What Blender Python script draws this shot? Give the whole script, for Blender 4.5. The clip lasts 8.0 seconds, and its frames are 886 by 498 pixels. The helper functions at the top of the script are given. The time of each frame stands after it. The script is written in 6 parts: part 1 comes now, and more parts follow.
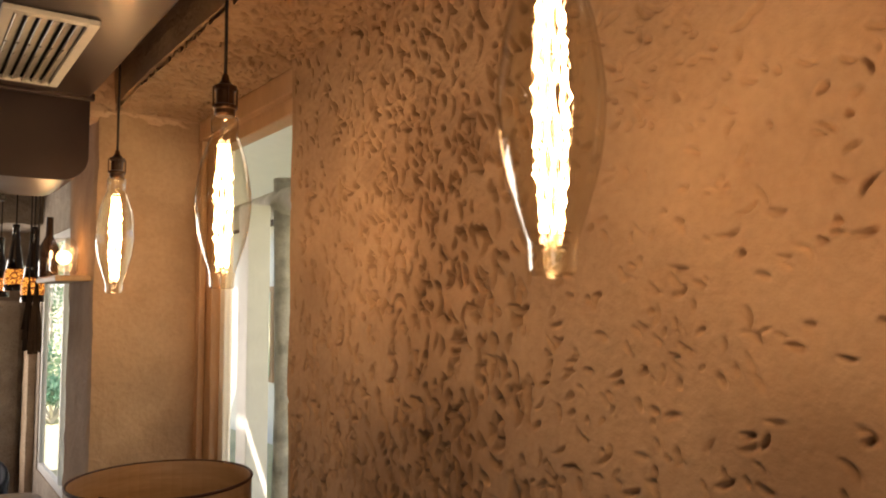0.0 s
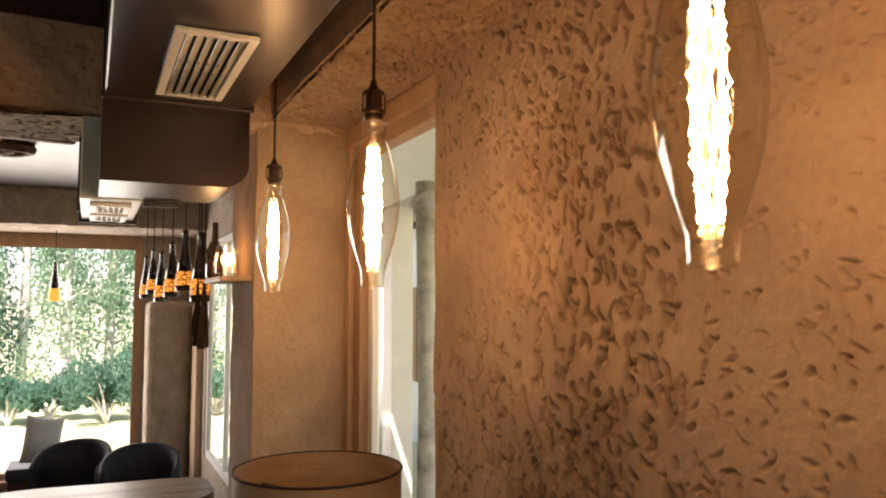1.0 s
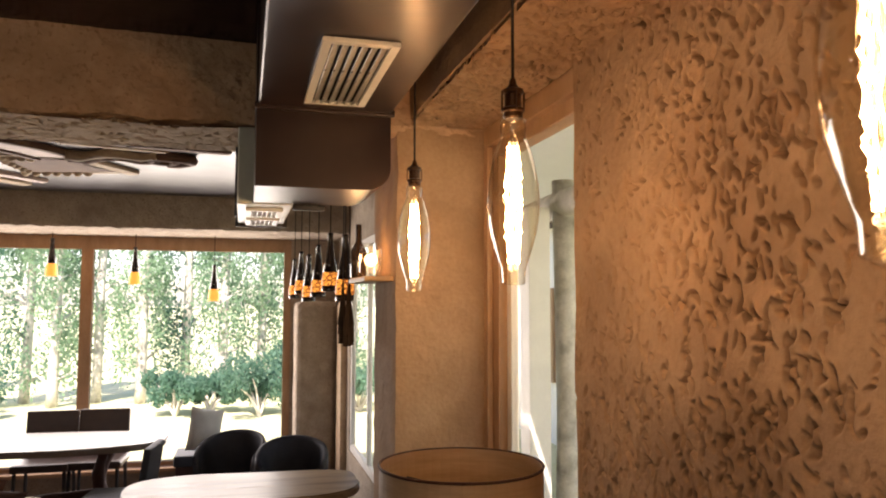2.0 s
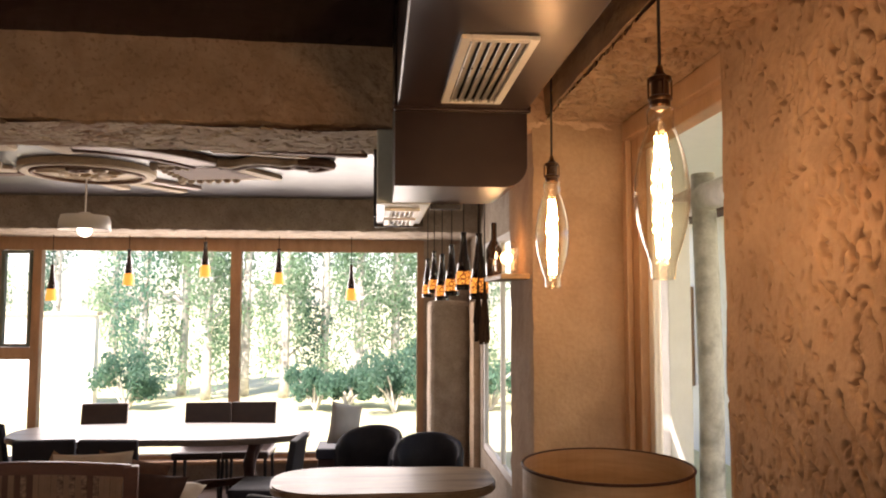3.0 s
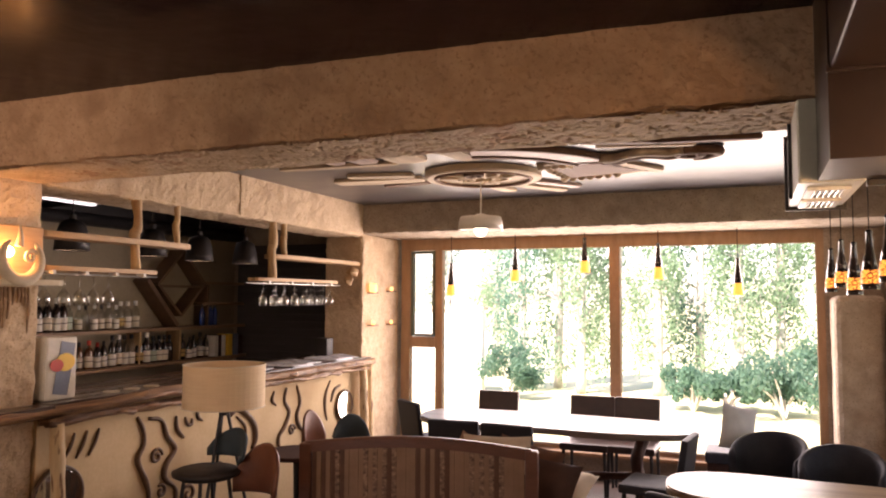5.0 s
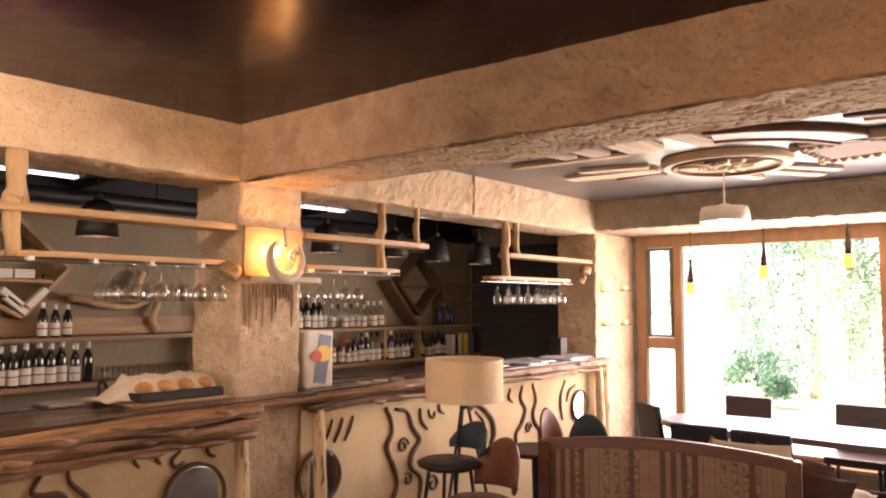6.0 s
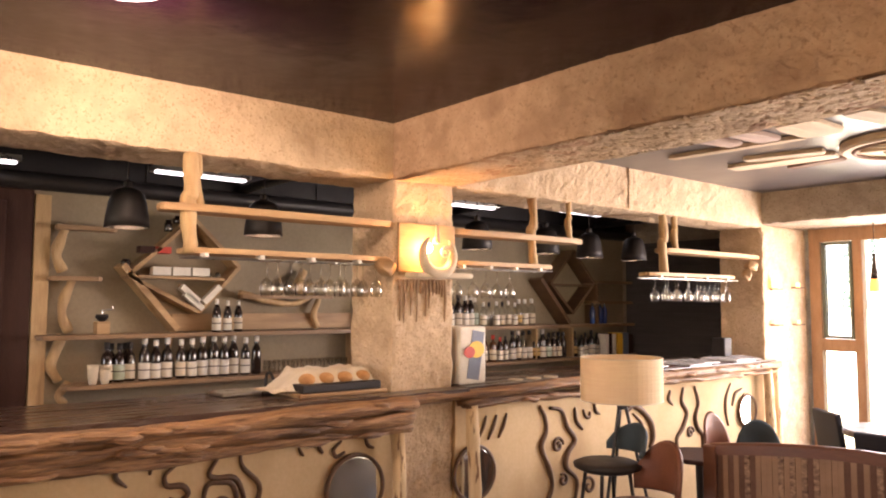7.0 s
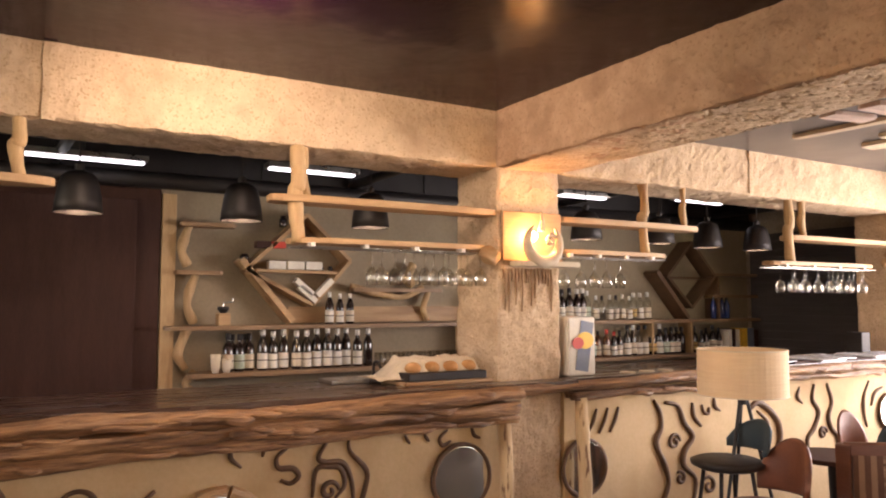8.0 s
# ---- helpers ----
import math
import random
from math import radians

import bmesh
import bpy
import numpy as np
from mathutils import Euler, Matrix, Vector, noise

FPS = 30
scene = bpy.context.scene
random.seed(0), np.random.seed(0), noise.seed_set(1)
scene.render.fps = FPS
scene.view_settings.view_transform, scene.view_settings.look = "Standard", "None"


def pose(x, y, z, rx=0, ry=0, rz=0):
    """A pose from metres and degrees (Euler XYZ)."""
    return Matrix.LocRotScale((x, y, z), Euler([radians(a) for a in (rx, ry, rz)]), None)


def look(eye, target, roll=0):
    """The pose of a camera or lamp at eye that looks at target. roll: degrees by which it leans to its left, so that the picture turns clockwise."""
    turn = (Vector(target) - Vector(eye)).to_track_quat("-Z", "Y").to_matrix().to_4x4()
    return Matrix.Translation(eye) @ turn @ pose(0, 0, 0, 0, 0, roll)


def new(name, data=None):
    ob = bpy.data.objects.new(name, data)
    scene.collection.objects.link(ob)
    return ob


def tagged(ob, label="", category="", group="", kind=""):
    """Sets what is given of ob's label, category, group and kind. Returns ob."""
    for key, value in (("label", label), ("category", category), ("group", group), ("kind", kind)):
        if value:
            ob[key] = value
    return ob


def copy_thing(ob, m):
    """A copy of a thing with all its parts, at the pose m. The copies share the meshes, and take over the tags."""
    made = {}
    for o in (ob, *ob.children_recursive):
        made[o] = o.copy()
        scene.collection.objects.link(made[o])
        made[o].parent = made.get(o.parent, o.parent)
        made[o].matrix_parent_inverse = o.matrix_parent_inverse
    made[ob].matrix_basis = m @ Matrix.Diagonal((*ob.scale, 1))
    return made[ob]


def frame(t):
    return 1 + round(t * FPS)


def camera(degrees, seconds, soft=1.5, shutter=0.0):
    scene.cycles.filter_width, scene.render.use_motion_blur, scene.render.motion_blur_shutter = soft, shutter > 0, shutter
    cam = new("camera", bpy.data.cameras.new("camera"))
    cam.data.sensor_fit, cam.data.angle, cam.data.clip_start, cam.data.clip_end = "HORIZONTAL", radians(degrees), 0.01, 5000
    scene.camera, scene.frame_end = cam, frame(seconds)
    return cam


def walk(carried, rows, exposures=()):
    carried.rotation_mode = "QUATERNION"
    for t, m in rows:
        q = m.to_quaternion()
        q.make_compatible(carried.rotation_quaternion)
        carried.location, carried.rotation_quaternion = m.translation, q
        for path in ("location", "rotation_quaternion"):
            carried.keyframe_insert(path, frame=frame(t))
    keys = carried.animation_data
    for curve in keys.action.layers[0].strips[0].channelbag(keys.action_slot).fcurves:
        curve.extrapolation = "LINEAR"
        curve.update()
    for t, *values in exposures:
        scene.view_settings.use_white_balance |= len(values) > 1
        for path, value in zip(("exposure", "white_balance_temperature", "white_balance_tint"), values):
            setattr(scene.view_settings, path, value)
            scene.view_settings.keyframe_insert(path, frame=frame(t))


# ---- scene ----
cam = camera(61.2, 8.0, soft=2.0)
PATH = [
    (0, (0.054, -0.060, 1.840), (2.384, 3.178, 2.114), -0.1),
    (0.5, (0.044, -0.058, 1.834), (2.096, 3.364, 2.118), -0.1),
    (1, (0.042, -0.057, 1.833), (1.738, 3.555, 2.115), -0.0),
    (2.5, (0.018, -0.051, 1.823), (0.714, 3.877, 2.111), 0.1),
    (3, (0.004, -0.040, 1.820), (0.354, 3.934, 2.104), 0.1),
    (3.5, (-0.003, -0.034, 1.817), (-0.037, 3.956, 2.099), 0.2),
    (4, (-0.022, -0.021, 1.818), (-0.508, 3.941, 2.090), 0.2),
    (5.5, (-0.201, 0.015, 1.770), (-2.243, 3.445, 2.044), 0.2),
    (6, (-0.216, 0.034, 1.743), (-2.758, 3.110, 2.027), 0.1),
    (6.5, (-0.216, 0.064, 1.746), (-3.146, 2.774, 2.014), 0.3),
    (7, (-0.277, 0.064, 1.711), (-3.373, 2.580, 1.999), 0.2),
    (7.5, (-0.309, 0.079, 1.683), (-3.567, 2.379, 1.975), 0.2),
    (8, (-0.280, 0.149, 1.648), (-3.726, 2.157, 1.936), -0.0),
]
EXPOSURES = [(0.0, 1.42, 7000, 20), (1.0, 1.45, 7000, 21), (3.0, 1.55, 7000, 27), (4.0, 1.6, 7100, 30), (5.5, 2.45, 7500, 37), (6.5, 3.1, 7300, 34), (7.0, 3.25, 7200, 31), (8.0, 3.15, 6900, 28)]
walk(cam, [(t, look(eye, target, roll)) for t, eye, target, roll in PATH], EXPOSURES)

# ---- light ----
SUN_EL, SUN_AZ = 52.0, 205.0
world = bpy.data.worlds.new("sky")
scene.world = world
world.use_nodes = True
wn = world.node_tree.nodes
sky = wn.new("ShaderNodeTexSky")
sky.sky_type, sky.sun_disc = "NISHITA", False
sky.sun_elevation, sky.sun_rotation = radians(SUN_EL), radians(SUN_AZ)
wn["Background"].inputs["Strength"].default_value = 0.15
world.node_tree.links.new(sky.outputs[0], wn["Background"].inputs["Color"])


def lamp(name, kind, m, energy, color=(1, 1, 1), size=0.1, size_y=None):
    d = bpy.data.lights.new(name, kind)
    d.energy, d.color = energy, color
    if kind == "AREA":
        d.shape, d.size, d.size_y = "RECTANGLE", size, size_y or size
    elif kind == "SUN":
        d.angle = radians(size)
    else:
        d.shadow_soft_size = size
    ob = new(name, d)
    ob.matrix_world = m
    return ob


sun_dir = Vector((math.sin(radians(SUN_AZ)) * math.cos(radians(SUN_EL)), math.cos(radians(SUN_AZ)) * math.cos(radians(SUN_EL)), math.sin(radians(SUN_EL))))
lamp("sun", "SUN", look(sun_dir * 30, (0, 0, 0)), 5.0, (1, 0.93, 0.82), 0.5)
DAY = (1.0, 0.97, 0.9)
lamp("daylight_north", "AREA", look((-1.45, 7.68, 1.33), (-1.45, 0, 1.33)), 50, DAY, 3.6, 1.9)
# Added fill lamp behind the camera, set at a made-up opening.
lamp("added_fill_south", "AREA", look((-3.4, -3.95, 1.55), (-3.9, 3, 1.75)), 3.2, (1, 0.9, 0.76), 2.2, 1.7)
SCONCE_W, CEIL_LAMP_W = 0.22, 9.5

# ---- materials ----


def material(name, a, b, scale=6.0, rough=0.7, metal=0.0, bump=0.3, fine=60.0, stretch=(1, 1, 1), dirt=None, spec=0.5, vary=0.0, bump_dist=0.01, coat=0.0, flecks=None):
    """Two colours mixed by coarse and fine noise, with relief, and an optional third stain colour."""
    m = bpy.data.materials.new(name)
    m.use_nodes = True
    nt = m.node_tree
    n, li = nt.nodes, nt.links.new
    p = n["Principled BSDF"]
    tc = n.new("ShaderNodeTexCoord")
    mp = n.new("ShaderNodeMapping")
    mp.inputs["Scale"].default_value = stretch
    li(tc.outputs["Object"], mp.inputs[0])
    n1, n2 = n.new("ShaderNodeTexNoise"), n.new("ShaderNodeTexNoise")
    for k, s, d in ((n1, scale, 6), (n2, fine, 4)):
        k.inputs["Scale"].default_value, k.inputs["Detail"].default_value = s, d
        li(mp.outputs[0], k.inputs["Vector"])
    ad = n.new("ShaderNodeMix")
    ad.data_type = "FLOAT"
    ad.inputs[0].default_value = 0.35
    li(n1.outputs["Fac"], ad.inputs[2])
    li(n2.outputs["Fac"], ad.inputs[3])
    rp = n.new("ShaderNodeValToRGB")
    rp.color_ramp.elements[0].position, rp.color_ramp.elements[1].position = 0.33, 0.67
    rp.color_ramp.elements[0].color, rp.color_ramp.elements[1].color = (*a, 1), (*b, 1)
    li(ad.outputs[0], rp.inputs[0])
    out = rp.outputs[0]
    if dirt:
        n3 = n.new("ShaderNodeTexNoise")
        n3.inputs["Scale"].default_value, n3.inputs["Detail"].default_value = scale * 0.45, 8
        li(mp.outputs[0], n3.inputs["Vector"])
        r3 = n.new("ShaderNodeValToRGB")
        r3.color_ramp.elements[0].position, r3.color_ramp.elements[1].position = 0.52, 0.72
        li(n3.outputs["Fac"], r3.inputs[0])
        mx = n.new("ShaderNodeMix")
        mx.data_type = "RGBA"
        li(r3.outputs[0], mx.inputs[0])
        li(out, mx.inputs[6])
        mx.inputs[7].default_value = (*dirt, 1)
        out = mx.outputs[2]
    # Noise flecks; on the plasters they paint the dark of small pits as colour.
    if flecks:
        n4, r4, m4 = n.new("ShaderNodeTexNoise"), n.new("ShaderNodeValToRGB"), n.new("ShaderNodeMix")
        n4.inputs["Scale"].default_value, n4.inputs["Detail"].default_value = flecks[1], 3
        r4.color_ramp.elements[0].position, r4.color_ramp.elements[1].position = 0.58, 0.66
        m4.data_type = "RGBA"
        li(mp.outputs[0], n4.inputs["Vector"])
        li(n4.outputs["Fac"], r4.inputs[0])
        li(r4.outputs[0], m4.inputs[0])
        li(out, m4.inputs[6])
        m4.inputs[7].default_value = (*flecks[0], 1)
        out = m4.outputs[2]
    if vary:
        oi, hs = n.new("ShaderNodeObjectInfo"), n.new("ShaderNodeHueSaturation")
        mr = n.new("ShaderNodeMapRange")
        mr.inputs[3].default_value, mr.inputs[4].default_value = 1 - vary, 1 + vary
        li(oi.outputs["Random"], mr.inputs[0])
        li(mr.outputs[0], hs.inputs["Value"])
        li(out, hs.inputs["Color"])
        out = hs.outputs[0]
    li(out, p.inputs["Base Color"])
    rr = n.new("ShaderNodeMapRange")
    rr.inputs[3].default_value, rr.inputs[4].default_value = max(rough - 0.12, 0.02), min(rough + 0.12, 1)
    li(n1.outputs["Fac"], rr.inputs[0])
    li(rr.outputs[0], p.inputs["Roughness"])
    p.inputs["Metallic"].default_value = metal
    p.inputs["Specular IOR Level"].default_value = spec
    p.inputs["Coat Weight"].default_value = coat
    if bump:
        bp = n.new("ShaderNodeBump")
        bp.inputs["Strength"].default_value, bp.inputs["Distance"].default_value = bump, bump_dist
        li(ad.outputs[0], bp.inputs["Height"])
        li(bp.outputs[0], p.inputs["Normal"])
    return m


def glow(name, color, strength):
    m = bpy.data.materials.new(name)
    m.use_nodes = True
    p = m.node_tree.nodes["Principled BSDF"]
    p.inputs["Base Color"].default_value = (*color, 1)
    p.inputs["Emission Color"].default_value = (*color, 1)
    p.inputs["Emission Strength"].default_value = strength
    return m


def clear(name, color, rough=0.0, ior=1.45):
    m = bpy.data.materials.new(name)
    m.use_nodes = True
    p = m.node_tree.nodes["Principled BSDF"]
    p.inputs["Base Color"].default_value = (*color, 1)
    p.inputs["Transmission Weight"].default_value = 1.0
    p.inputs["Roughness"].default_value, p.inputs["IOR"].default_value = rough, ior
    return m


PLASTER = material("clay_plaster", (0.31, 0.195, 0.12), (0.43, 0.285, 0.18), 5.0, 0.95, bump=0.9, fine=60, dirt=(0.24, 0.145, 0.085), spec=0.15, bump_dist=0.012)
PLASTER_PALE = material("pale_clay_plaster", (0.54, 0.40, 0.27), (0.68, 0.53, 0.38), 9.0, 0.95, bump=0.7, fine=38, dirt=(0.47, 0.34, 0.23), spec=0.15, bump_dist=0.03, flecks=((0.46, 0.325, 0.205), 75))
PLASTER_GREY = material("grey_clay_plaster", (0.34, 0.28, 0.22), (0.46, 0.38, 0.30), 9.0, 0.95, bump=1.0, fine=38, dirt=(0.28, 0.22, 0.17), spec=0.15, bump_dist=0.03, flecks=((0.27, 0.21, 0.16), 75))
PLASTER_BROWN = material("reddish_clay_plaster", (0.44, 0.285, 0.185), (0.57, 0.385, 0.265), 9.0, 0.95, bump=1.0, fine=38, dirt=(0.36, 0.22, 0.145), spec=0.15, bump_dist=0.025, flecks=((0.39, 0.245, 0.16), 60))
WALL_BAR = material("olive_clay_wall", (0.27, 0.22, 0.155), (0.35, 0.29, 0.21), 2.5, 0.9, bump=0.25, fine=40, spec=0.2)
PANEL_CLAY = material("bar_front_clay", (0.52, 0.37, 0.20), (0.62, 0.46, 0.27), 3.0, 0.8, bump=0.3, fine=40, dirt=(0.42, 0.28, 0.14))
CEILING = material("dark_lacquered_ceiling", (0.018, 0.005, 0.012), (0.027, 0.008, 0.018), 2.0, 0.18, bump=0.25, fine=9, spec=0.13, bump_dist=0.02)
BAY_CEILING = material("grey_lacquered_ceiling", (0.07, 0.065, 0.07), (0.10, 0.095, 0.10), 2.0, 0.33, bump=0.12, fine=9, spec=0.5, bump_dist=0.01)
FLOOR = material("dark_floor_tile", (0.06, 0.042, 0.034), (0.10, 0.072, 0.06), 4.0, 0.35, bump=0.2, dirt=(0.08, 0.06, 0.05))
WOOD = material("honey_pine", (0.38, 0.23, 0.115), (0.53, 0.355, 0.195), 3.0, 0.55, bump=0.4, fine=20, stretch=(6, 0.7, 6), dirt=(0.25, 0.13, 0.055), vary=0.12)
WOOD_Z = material("peeled_branch", (0.42, 0.27, 0.13), (0.58, 0.40, 0.22), 4.0, 0.6, bump=0.5, fine=25, stretch=(5, 5, 0.8), dirt=(0.27, 0.15, 0.07), vary=0.12)
POST_WOOD = material("peeled_pale_log", (0.56, 0.40, 0.22), (0.70, 0.53, 0.32), 4.0, 0.6, bump=0.5, fine=25, stretch=(5, 5, 0.8), dirt=(0.46, 0.28, 0.13), flecks=((0.20, 0.10, 0.05), 9))
FRAME_WOOD = material("oiled_window_timber", (0.33, 0.19, 0.10), (0.45, 0.28, 0.165), 4.0, 0.5, bump=0.25, fine=30, stretch=(4, 4, 1))
LOG_EDGE = material("split_log_edge", (0.09, 0.038, 0.02), (0.48, 0.265, 0.125), 5.0, 0.42, bump=1.0, fine=18, stretch=(8, 0.8, 8), dirt=(0.09, 0.045, 0.022), bump_dist=0.02)
COUNTER_TOP = material("dark_lacquered_worktop", (0.035, 0.018, 0.013), (0.07, 0.036, 0.023), 3.0, 0.28, bump=0.15, fine=20, stretch=(7, 0.8, 7), coat=0.4)
DARK_WOOD = material("dark_stained_timber", (0.040, 0.017, 0.014), (0.065, 0.030, 0.023), 3.0, 0.65, bump=0.3, fine=25, stretch=(5, 5, 0.8), spec=0.2)
TABLE_TOP = material("live_edge_tabletop", (0.20, 0.135, 0.08), (0.44, 0.32, 0.20), 2.5, 0.38, bump=0.15, fine=14, stretch=(0.8, 7, 7), dirt=(0.13, 0.08, 0.045), spec=0.25)
RELIEF = material("dark_relief_moulding", (0.07, 0.036, 0.018), (0.14, 0.072, 0.034), 12, 0.6, bump=0.4)
DUCT = material("brown_painted_duct", (0.032, 0.018, 0.017), (0.048, 0.028, 0.025), 2.0, 0.32, metal=0.35, bump=0.06, fine=14, spec=0.6)
DUCT_PALE = material("galvanised_sheet", (0.55, 0.56, 0.53), (0.66, 0.66, 0.62), 5, 0.4, metal=0.4, bump=0.05)
WHITE = material("white_enamel", (0.72, 0.70, 0.66), (0.80, 0.78, 0.74), 8, 0.4, bump=0.05)
BLACK = material("matt_black_metal", (0.018, 0.016, 0.017), (0.03, 0.027, 0.028), 8, 0.5, metal=0.3, bump=0.08)
BRONZE = material("aged_bronze_socket", (0.07, 0.035, 0.02), (0.13, 0.065, 0.035), 20, 0.35, metal=0.8, bump=0.1)
STEEL = material("brushed_steel", (0.45, 0.44, 0.42), (0.6, 0.59, 0.57), 20, 0.3, metal=0.9, bump=0.05)
CABLE = material("black_textile_cable", (0.02, 0.014, 0.014), (0.035, 0.026, 0.024), 80, 0.8, bump=0.2)
LEATHER = material("navy_black_leather", (0.018, 0.020, 0.028), (0.034, 0.037, 0.048), 10, 0.62, bump=0.25, fine=120, bump_dist=0.003, spec=0.2)
CHAIR_BROWN = material("dark_brown_leather", (0.035, 0.020, 0.017), (0.06, 0.036, 0.030), 10, 0.45, bump=0.25, fine=120, bump_dist=0.003)
RUST_LEATHER = material("chestnut_leather", (0.13, 0.045, 0.025), (0.20, 0.075, 0.04), 8, 0.45, bump=0.2, fine=120, bump_dist=0.003)
TEAL = material("petrol_blue_upholstery", (0.03, 0.05, 0.065), (0.05, 0.075, 0.09), 10, 0.8, bump=0.3, fine=200, bump_dist=0.003)
FABRIC = material("woven_wool", (0.24, 0.15, 0.095), (0.33, 0.21, 0.14), 10, 0.95, bump=0.5, fine=180, bump_dist=0.004)
FABRIC_DARK = material("woven_wool_dark_stripe", (0.10, 0.05, 0.035), (0.15, 0.08, 0.055), 14, 0.95, bump=0.5, fine=180, bump_dist=0.004)
IKAT = material("zigzag_woven_wool", (0.06, 0.03, 0.022), (0.42, 0.28, 0.19), 26, 0.95, bump=0.4, fine=60, bump_dist=0.004, stretch=(1, 1, 1.8))
LINEN = material("cream_linen", (0.60, 0.52, 0.40), (0.72, 0.64, 0.52), 8, 0.95, bump=0.4, fine=160, bump_dist=0.004)
MIRROR = material("mirror_glass", (0.80, 0.80, 0.78), (0.84, 0.84, 0.82), 4, 0.06, metal=1.0, bump=0.0)


def thin_glass(name, color, face, edge):
    """Blown glass too thin to bend the view: clear, with a gloss that grows towards its rim."""
    m = bpy.data.materials.new(name)
    m.use_nodes = True
    nt = m.node_tree
    n, li = nt.nodes, nt.links.new
    tr, gl, mx, lw = n.new("ShaderNodeBsdfTransparent"), n.new("ShaderNodeBsdfGlossy"), n.new("ShaderNodeMixShader"), n.new("ShaderNodeLayerWeight")
    tr.inputs["Color"].default_value = (*color, 1)
    gl.inputs["Roughness"].default_value = 0.03
    pw, mr = n.new("ShaderNodeMath"), n.new("ShaderNodeMapRange")
    pw.operation = "POWER"
    pw.inputs[1].default_value = 2.5
    lw.inputs["Blend"].default_value = 0.5
    li(lw.outputs["Facing"], pw.inputs[0])
    li(pw.outputs[0], mr.inputs[0])
    mr.inputs[3].default_value, mr.inputs[4].default_value = face, edge
    li(mr.outputs[0], mx.inputs[0])
    li(tr.outputs[0], mx.inputs[1])
    li(gl.outputs[0], mx.inputs[2])
    li(mx.outputs[0], n["Material Output"].inputs["Surface"])
    return m


GLASS = thin_glass("clear_glass", (0.90, 0.92, 0.90), 0.08, 0.7)
AMBER = thin_glass("amber_tinted_glass", (1.0, 0.985, 0.94), 0.06, 0.55)
TABLE_GLASS = thin_glass("thin_drinking_glass", (0.97, 0.97, 0.95), 0.10, 0.75)
PANE = clear("window_pane", (1, 1, 1), ior=1.02)
FILAMENT = glow("glowing_filament", (1.0, 0.66, 0.33), 17.0)
BOTTLE_GLOW = glow("lit_amber_bottle_base", (1.0, 0.42, 0.07), 0.35)
CANDLE_GLOW = glow("lit_sconce_bulb", (1.0, 0.55, 0.18), 16.0)
TUBE_GLOW = glow("fluorescent_tube", (0.9, 0.95, 1.0), 0.5)
WHITE_GLOW = glow("white_lamp_bulb", (1.0, 0.9, 0.75), 2.0)
AMBER_GLASS = material("brown_spirit_glass", (0.09, 0.03, 0.010), (0.16, 0.06, 0.02), 8, 0.12, bump=0.0, coat=0.6)
BLUE_GLASS = material("cobalt_bottle_glass", (0.02, 0.04, 0.16), (0.03, 0.06, 0.24), 8, 0.12, bump=0.0, coat=0.6)
PRINT_DARK = material("dark_label_print", (0.05, 0.04, 0.04), (0.10, 0.08, 0.07), 20, 0.6, bump=0.02)
SHELF_PINE = material("smoked_pine_shelf", (0.22, 0.13, 0.068), (0.36, 0.225, 0.125), 3.0, 0.55, bump=0.4, fine=20, stretch=(6, 0.7, 6), dirt=(0.12, 0.065, 0.035), vary=0.15)
SHELF_BROWN = material("walnut_stained_board", (0.13, 0.072, 0.04), (0.20, 0.115, 0.065), 3.0, 0.55, bump=0.3, fine=25, stretch=(5, 0.8, 5))
DARK_GLASS = material("dark_bottle_glass", (0.016, 0.010, 0.009), (0.03, 0.018, 0.014), 8, 0.12, bump=0.0, coat=0.6)
MENU_PAPER = material("glossy_menu_paper", (0.58, 0.60, 0.66), (0.74, 0.76, 0.80), 9, 0.25, bump=0.05, dirt=(0.40, 0.42, 0.50))
PAPER = material("printed_paper", (0.66, 0.62, 0.55), (0.78, 0.74, 0.66), 18, 0.7, bump=0.05)
RED_PAINT = material("red_print", (0.55, 0.05, 0.03), (0.65, 0.08, 0.05), 10, 0.5, bump=0.02)
YELLOW_PAINT = material("yellow_print", (0.80, 0.48, 0.04), (0.88, 0.56, 0.07), 10, 0.5, bump=0.02)
BLUE_PAINT = material("grey_blue_print", (0.12, 0.15, 0.22), (0.18, 0.21, 0.29), 10, 0.5, bump=0.02)
BREAD = material("crusty_bread", (0.42, 0.20, 0.07), (0.60, 0.34, 0.14), 14, 0.7, bump=0.5)
LEAF = material("sunlit_leaf", (0.09, 0.21, 0.15), (0.17, 0.33, 0.24), 3, 0.55, bump=0.1, vary=0.2)
LEAF_PALE = material("pale_birch_leaf", (0.19, 0.34, 0.21), (0.32, 0.46, 0.30), 3, 0.55, bump=0.1)
BARK = material("birch_bark", (0.45, 0.42, 0.37), (0.66, 0.63, 0.57), 10, 0.8, bump=0.5, dirt=(0.22, 0.20, 0.17))
GROUND = material("dry_garden_lawn", (0.46, 0.47, 0.27), (0.60, 0.58, 0.38), 1.5, 0.9, bump=0.4, fine=30, dirt=(0.34, 0.38, 0.2))
DRIED = material("dried_herbs", (0.035, 0.022, 0.015), (0.08, 0.05, 0.03), 14, 0.9, bump=0.3)
STONE_LEDGE = material("bleached_driftwood", (0.50, 0.42, 0.31), (0.64, 0.55, 0.42), 5, 0.75, bump=0.4, stretch=(5, 1, 5))
BLUE_CUSHION = material('grey_blue_cushion', (0.40, 0.43, 0.46), (0.52, 0.55, 0.57), 8, 0.9, bump=0.4, fine=160, bump_dist=0.004)
